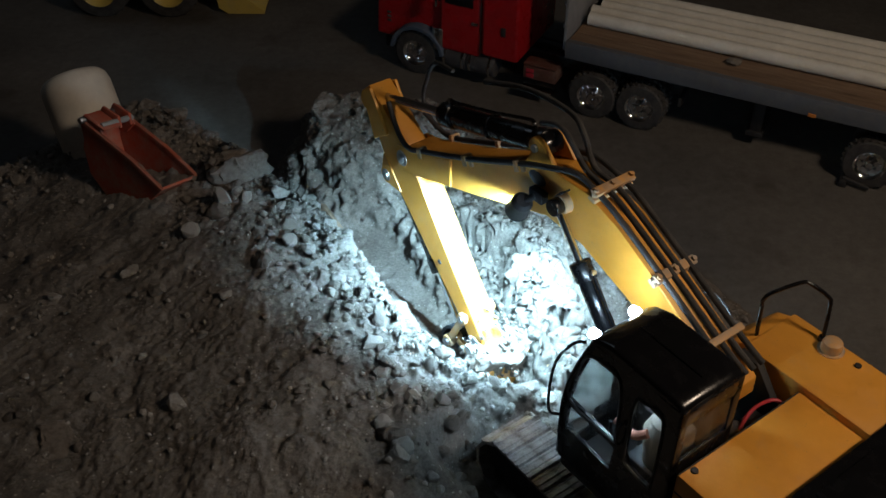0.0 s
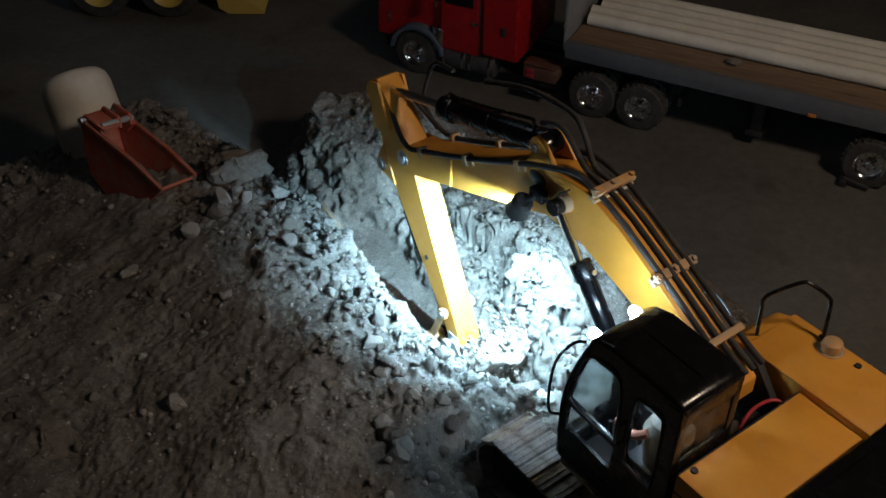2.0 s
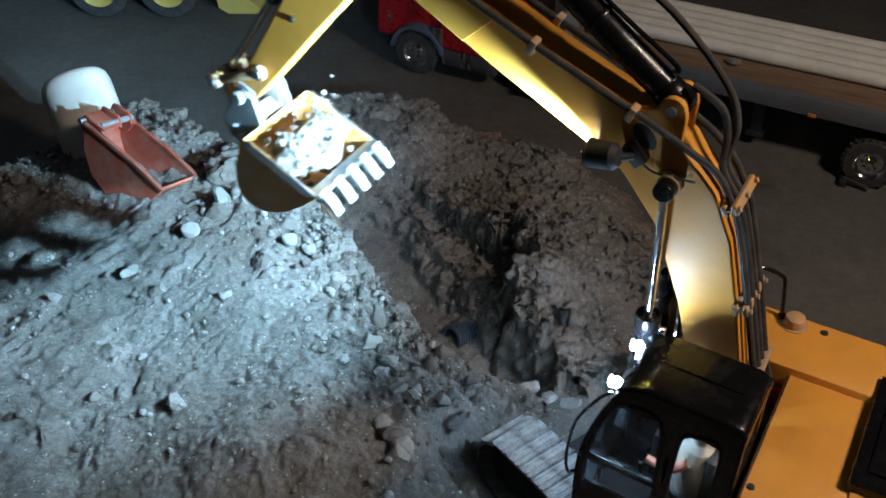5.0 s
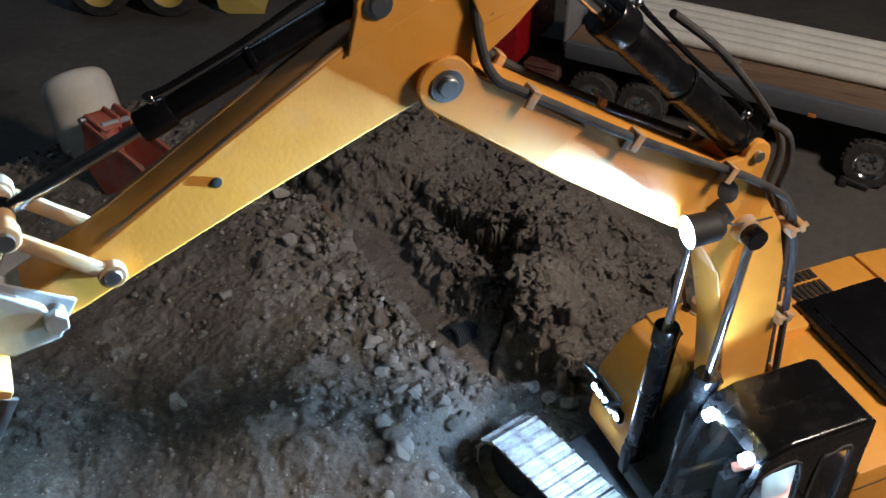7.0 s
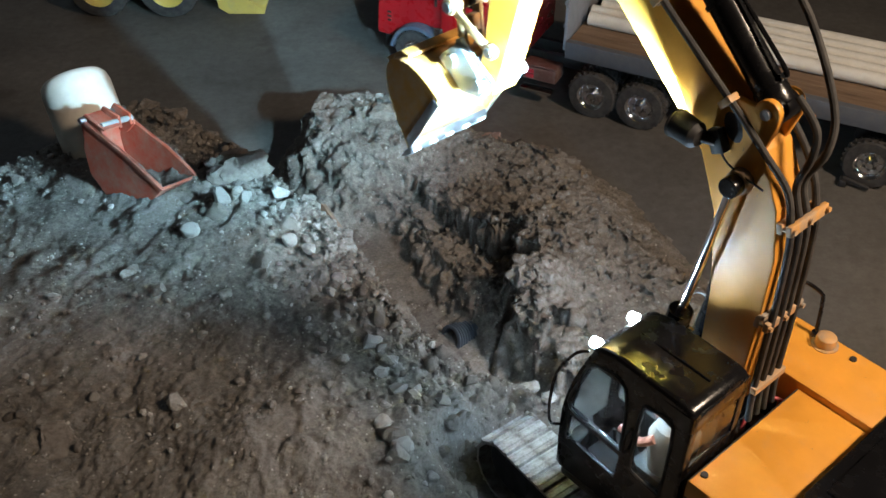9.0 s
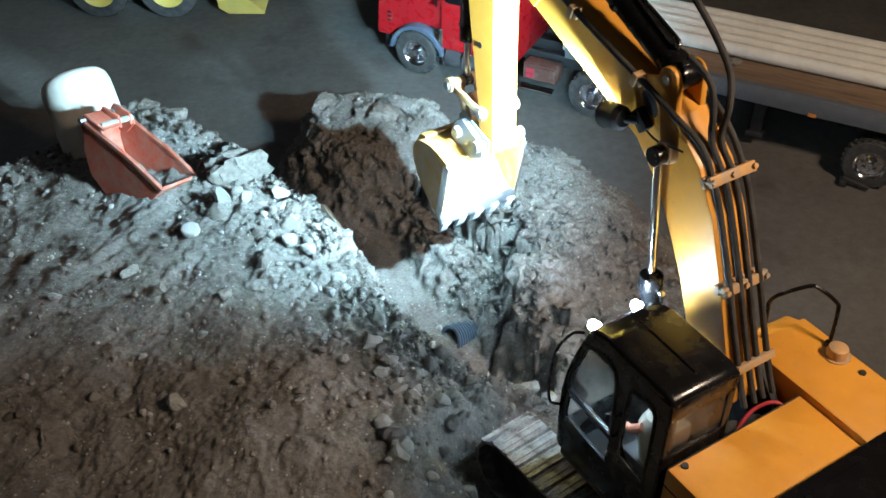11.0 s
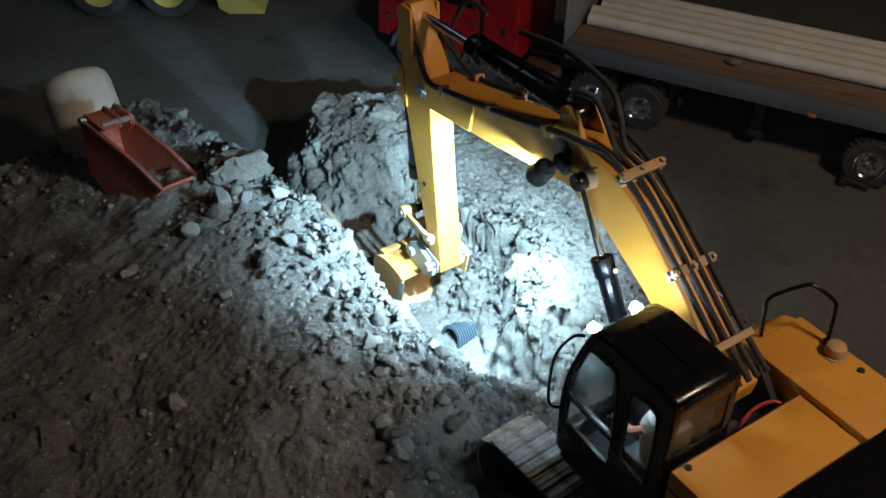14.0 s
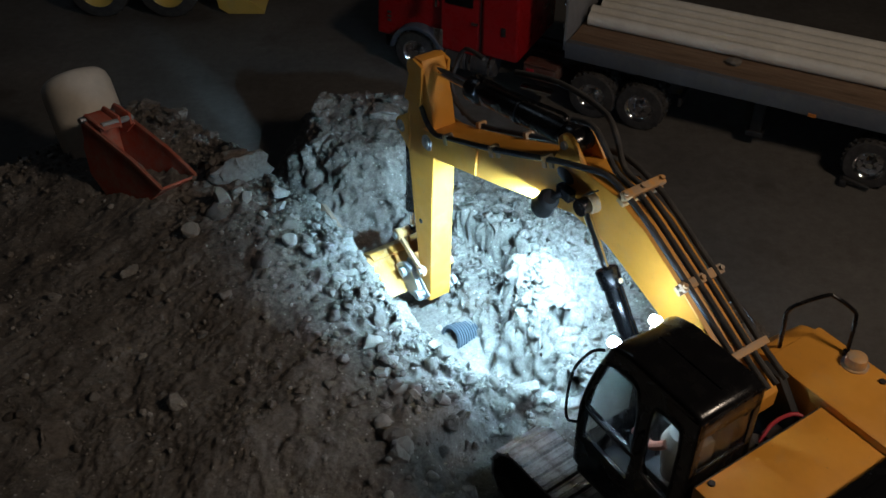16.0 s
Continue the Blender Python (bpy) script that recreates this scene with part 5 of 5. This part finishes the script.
def red_bucket():
    t = thing("trench_bucket", "dusty red narrow trench bucket lying on the dirt heap", "bucket", RED_POSE)
    w = 0.030
    curve = [(0.0, 0.008), (0.004, -0.030), (0.024, -0.060), (0.056, -0.074), (0.096, -0.066), (0.130, -0.040), (0.150, -0.006)]
    inner = [(x + 0.0022, z + 0.003) for x, z in curve[1:-1]]
    part("shell", prism(curve + [(0.1475, -0.004)] + list(reversed(inner)) + [(0.003, 0.008)], -w, w, 0), RUST_RED, t, "dusty red curved shell")
    side = curve + [(0.090, 0.004)]
    for s in (1, -1):
        part("side_plate", prism(side, s * w - 0.0015, s * w + 0.0015, 0.0006), RUST_RED, t, "dusty red side plate")
        edge = [(0.0, 0.008), (0.090, 0.004), (0.150, -0.006), (0.147, -0.011), (0.088, -0.001), (0.0, 0.003)]
        part("rim_strip", prism(edge, s * (w + 0.0005) - 0.0028, s * (w + 0.0005) + 0.0028, 0.0005), painted("scuffed_red_edge", (0.44, 0.11, 0.06), dust=(0.38, 0.27, 0.22), dusty=0.5, rough=0.6), t)
        part("hinge_plate", prism([(-0.012, 0.002), (-0.006, 0.016), (0.020, 0.016), (0.030, 0.006), (0.020, -0.012), (0.0, -0.02)], s * 0.027 - 0.0018, s * 0.027 + 0.0018, 0.0008), RUST_RED, t)
    part("top_plate", box(-0.006, 0.034, -w, -0.002, 0.012, 0.0150, 0.0008), RUST_RED, t, "flat red top plate")
    part("pin", rod((-0.003, -w - 0.008, 0.009), (-0.003, w + 0.008, 0.009), 0.0042, n=16, bevel=0.0008), STEEL, t, "steel hinge pin")
    part("pin", rod((0.024, -w + 0.004, 0.014), (0.024, w - 0.004, 0.014), 0.0040, n=16, bevel=0.0008), CAST_GREY, t, "grey hinge pin")
    for k in range(2):
        y = 0.002 + 0.018 * k
        part("hinge_ear", prism([(-0.010, 0.006), (-0.006, 0.020), (0.024, 0.022), (0.032, 0.008)], y - 0.002, y + 0.002, 0.0008), RUST_RED, t)
    part("soil", moved(rock(77, 0.020, 0.026, 0.010, 3, 0.5), pose(0.118, 0, -0.042, 0, 0, 0)), CLOD, t, "soil stuck in the bucket")
    return t


def axes(origin, x, up):
    x = Vector(x).normalized()
    y = Vector(up).cross(x).normalized()
    z = x.cross(y)
    m = Matrix((x, y, z)).transposed().to_4x4()
    return Matrix.Translation(origin) @ m


RED_POSE = axes((-0.455, 1.170, 0.195), (0.80, -0.59, -0.22), (0.24, 0.12, 1.0))
red_bucket()


def corrugated_pipe():
    prof = []
    for k in range(9):
        x = k * 0.0058
        prof += [(0.0150, x), (0.0172, x + 0.001), (0.0172, x + 0.0030), (0.0150, x + 0.0042)]
    bm = lathe([(0.0128, 0.06), (0.0128, 0.0)] + prof + [(0.0150, 0.06)], 36)
    ob = part("corrugated_pipe", bm, BLACK_PIPE)
    ob.matrix_world = axes((0.010, 0.938, 0.020), (0.74, 0.62, -0.25), (0, 0, 1)) @ pose(0, 0, 0, 0, 90, 0) @ Matrix.Diagonal((1.05, 1.05, 0.7, 1))
    tagged(ob, "short black corrugated drain pipe in the trench bottom", "pipe")


corrugated_pipe()


def board():
    ob = part("wooden_board", box(-0.05, 0.05, -0.004, 0.004, -0.022, 0.022, 0.001), WOOD)
    ob.matrix_world = axes((-0.140, 1.020, 0.112), (0.50, -0.80, -0.15), (0.5, 0.35, 1))
    tagged(ob, "short wooden board stuck in the trench edge", "board")


board()


def lay(ob, x, y, sink, yaw, tilt=0):
    ob.matrix_world = pose(x, y, zat(x, y) + sink, tilt, tilt * 0.6, yaw)


# clods and stones that stand out: place, half length, yaw, seed, material, words
BIG = [(-0.265, 1.112, 0.039, 20, 3, CLOD, "block of broken grey dirt on the heap"), (-0.318, 1.112, 0.018, 60, 4, CLOD, "block of broken grey dirt on the heap"),
       (-0.385, 0.690, 0.036, 10, 5, CLOD, "large crumbly dirt clod half buried"), (0.076, 1.352, 0.026, 15, 6, RED_CLOD, "flat reddish clod on the bank"),
       (-0.329, 0.888, 0.0115, -10, 7, STONE, "pale rounded stone on the heap"), (-0.372, 0.930, 0.0125, 70, 8, STONE, "grey rounded stone on the heap"),
       (-0.272, 0.717, 0.012, 120, 9, STONE, "pale flat stone on the heap"), (-0.245, 0.868, 0.010, 30, 10, STONE, "small pale stone on the heap"),
       (-0.030, 0.727, 0.0095, 80, 11, STONE, "pale broken stone on the trench edge"), (-0.210, 1.060, 0.014, 35, 12, STONE, "pale angular stone on the trench edge"),
       (0.028, 0.632, 0.011, 100, 13, STONE, "pale flat stone beside the track"), (0.214, 1.105, 0.010, 0, 14, STONE, "small pale stone on the bank"),
       (-0.085, 1.330, 0.026, 40, 15, CLOD, "clod on the far trench wall"), (-0.188, 1.36, 0.022, 75, 16, CLOD, "clod on the far trench wall"),
       (-0.445, 1.335, 0.020, 0, 17, CLOD, "clod on the heap behind the bucket"), (-0.400, 1.31, 0.016, 30, 18, CLOD, "clod on the heap behind the bucket"),
       (0.095, 0.770, 0.012, 30, 19, STONE, "pale stone at the trench end"), (0.118, 0.775, 0.010, 80, 20, STONE, "pale stone at the trench end"), (0.14, 0.775, 0.012, 10, 21, STONE, "pale stone at the trench end")]
for x, y, r, yaw, seed, mat, words in BIG:
    big = mat is not STONE
    ob = part("dirt_clod" if big else "stone", rock(seed, r, r * 0.78, r * (1.05 if r > 0.038 else 0.62), 4 if big else 3, 0.6 if big else 0.35), mat, smooth=big, sharp=28)
    lay(ob, x, y, r * (0.22 if not big else -0.34 if 0.03 < r < 0.038 else -0.12), yaw, 8)
    tagged(ob, words, "clod" if big else "stone")
ob = part("stone", rock(30, 0.012, 0.009, 0.007, 3), STONE)
ob.matrix_world = TRUCK @ pose(0.195, 0.052, 0.136)
tagged(ob, "small grey stone lying on the trailer deck", "stone")


def crest_distance(x, y):
    d, s, w = along(x, y, CREST)
    return d, s, w


def scatter():
    """Stones along the trench edge as pieces of the ground, finer gravel as one heap of stuff."""
    rng = np.random.default_rng(5)
    meshes = []
    for k in range(9):
        bm = rock(100 + k, 1, 0.8, 0.65, 2, 0.35)
        me = bpy.data.meshes.new("stone")
        bm.to_mesh(me)
        bm.free()
        me.materials.append(STONE if k % 3 else CLOD)
        meshes.append(me)
    made = 0
    while made < 290:
        q = rng.random()
        if q < 0.34:   # loose stones beside the track
            x, y = rng.uniform(-0.06, 0.11), rng.uniform(0.56, 0.76)
        elif q < 0.60:   # rubble below the crest, towards the track
            k = rng.uniform(4.0, 8.3)
            i = int(k)
            a, b = CREST[i], CREST[min(i + 1, 10)]
            off = abs(rng.normal(0, 0.060))
            x, y = a[0] + (b[0] - a[0]) * (k - i) - 0.75 * off + 0.01, a[1] + (b[1] - a[1]) * (k - i) - 0.65 * off
            if k > 6.4:
                x, y = x + rng.uniform(-0.01, 0.05), y - abs(rng.normal(0, 0.05))
        elif q < 0.80:
            k = rng.uniform(1.8, 5.0)
            i = int(k)
            a, b = CREST[i], CREST[i + 1]
            x, y = a[0] + (b[0] - a[0]) * (k - i) - rng.normal(0.02, 0.04), a[1] + (b[1] - a[1]) * (k - i) - abs(rng.normal(0, 0.06))
        else:
            x, y = rng.uniform(-0.6, 0.05), rng.uniform(0.55, 1.2)
        f, l = -0.6 * (x - 0.255) + 0.8 * (y - 0.605), -0.8 * (x - 0.255) - 0.6 * (y - 0.605)
        if abs(f) < 0.20 and abs(l) < 0.145:
            continue
        r = min(0.0028 + rng.exponential(0.0026), 0.012) * (1.25 if q < 0.34 else 1.5 if 0.6 < q < 0.8 else 1.0)
        ob = share("stone", meshes[made % 9], ground, pose(x, y, zat(x, y) + r * 0.25, rng.uniform(0, 40), rng.uniform(0, 40), rng.uniform(0, 360)) @ Matrix.Diagonal((r, r, r, 1)))
        made += 1
    # gravel
    n = 9000
    x, y = rng.uniform(-0.75, 0.45, n), rng.uniform(0.5, 1.45, n)
    d, s, w = crest_distance(x, y)
    f, l = -0.6 * (x - 0.255) + 0.8 * (y - 0.605), -0.8 * (x - 0.255) - 0.6 * (y - 0.605)
    keep = (rng.random(n) < 0.25 + 0.9 * np.exp(-(d / 0.09) ** 2)) & ~((s > 0) & (d > 0.03) & (rng.random(n) < 0.8)) & ~((abs(f) < 0.19) & (abs(l) < 0.14))
    x, y = x[keep], y[keep]
    z = height(x, y)
    ok = z > 0.01
    x, y, z = x[ok], y[ok], z[ok]
    r = np.minimum(0.0010 + rng.exponential(0.0011, len(x)), 0.006)
    unit = bmesh.new()
    bmesh.ops.create_icosphere(unit, subdivisions=1, radius=1)
    base = np.array([v.co[:] for v in unit.verts])
    faces = np.array([[v.index for v in f_.verts] for f_ in unit.faces])
    unit.free()
    verts, polys = [], []
    for i in range(len(x)):
        jit = base * (1 + 0.35 * (rng.random(base.shape) - 0.5)) * (r[i] * np.array([1, rng.uniform(0.6, 1), rng.uniform(0.5, 0.9)]))
        a = rng.uniform(0, 6.28)
        ca, sa = math.cos(a), math.sin(a)
        jx, jy = jit[:, 0] * ca - jit[:, 1] * sa, jit[:, 0] * sa + jit[:, 1] * ca
        verts.append(np.stack([jx + x[i], jy + y[i], jit[:, 2] + z[i] + r[i] * 0.3], 1))
        polys.append(faces + len(base) * i)
    me = bpy.data.meshes.new("gravel")
    me.from_pydata(np.concatenate(verts).tolist(), [], np.concatenate(polys).tolist())
    me.materials.append(GRAVEL)
    tagged(new("gravel", me), "loose grey gravel and crumbs of dirt", "gravel", kind="stuff")


scatter()


motions()
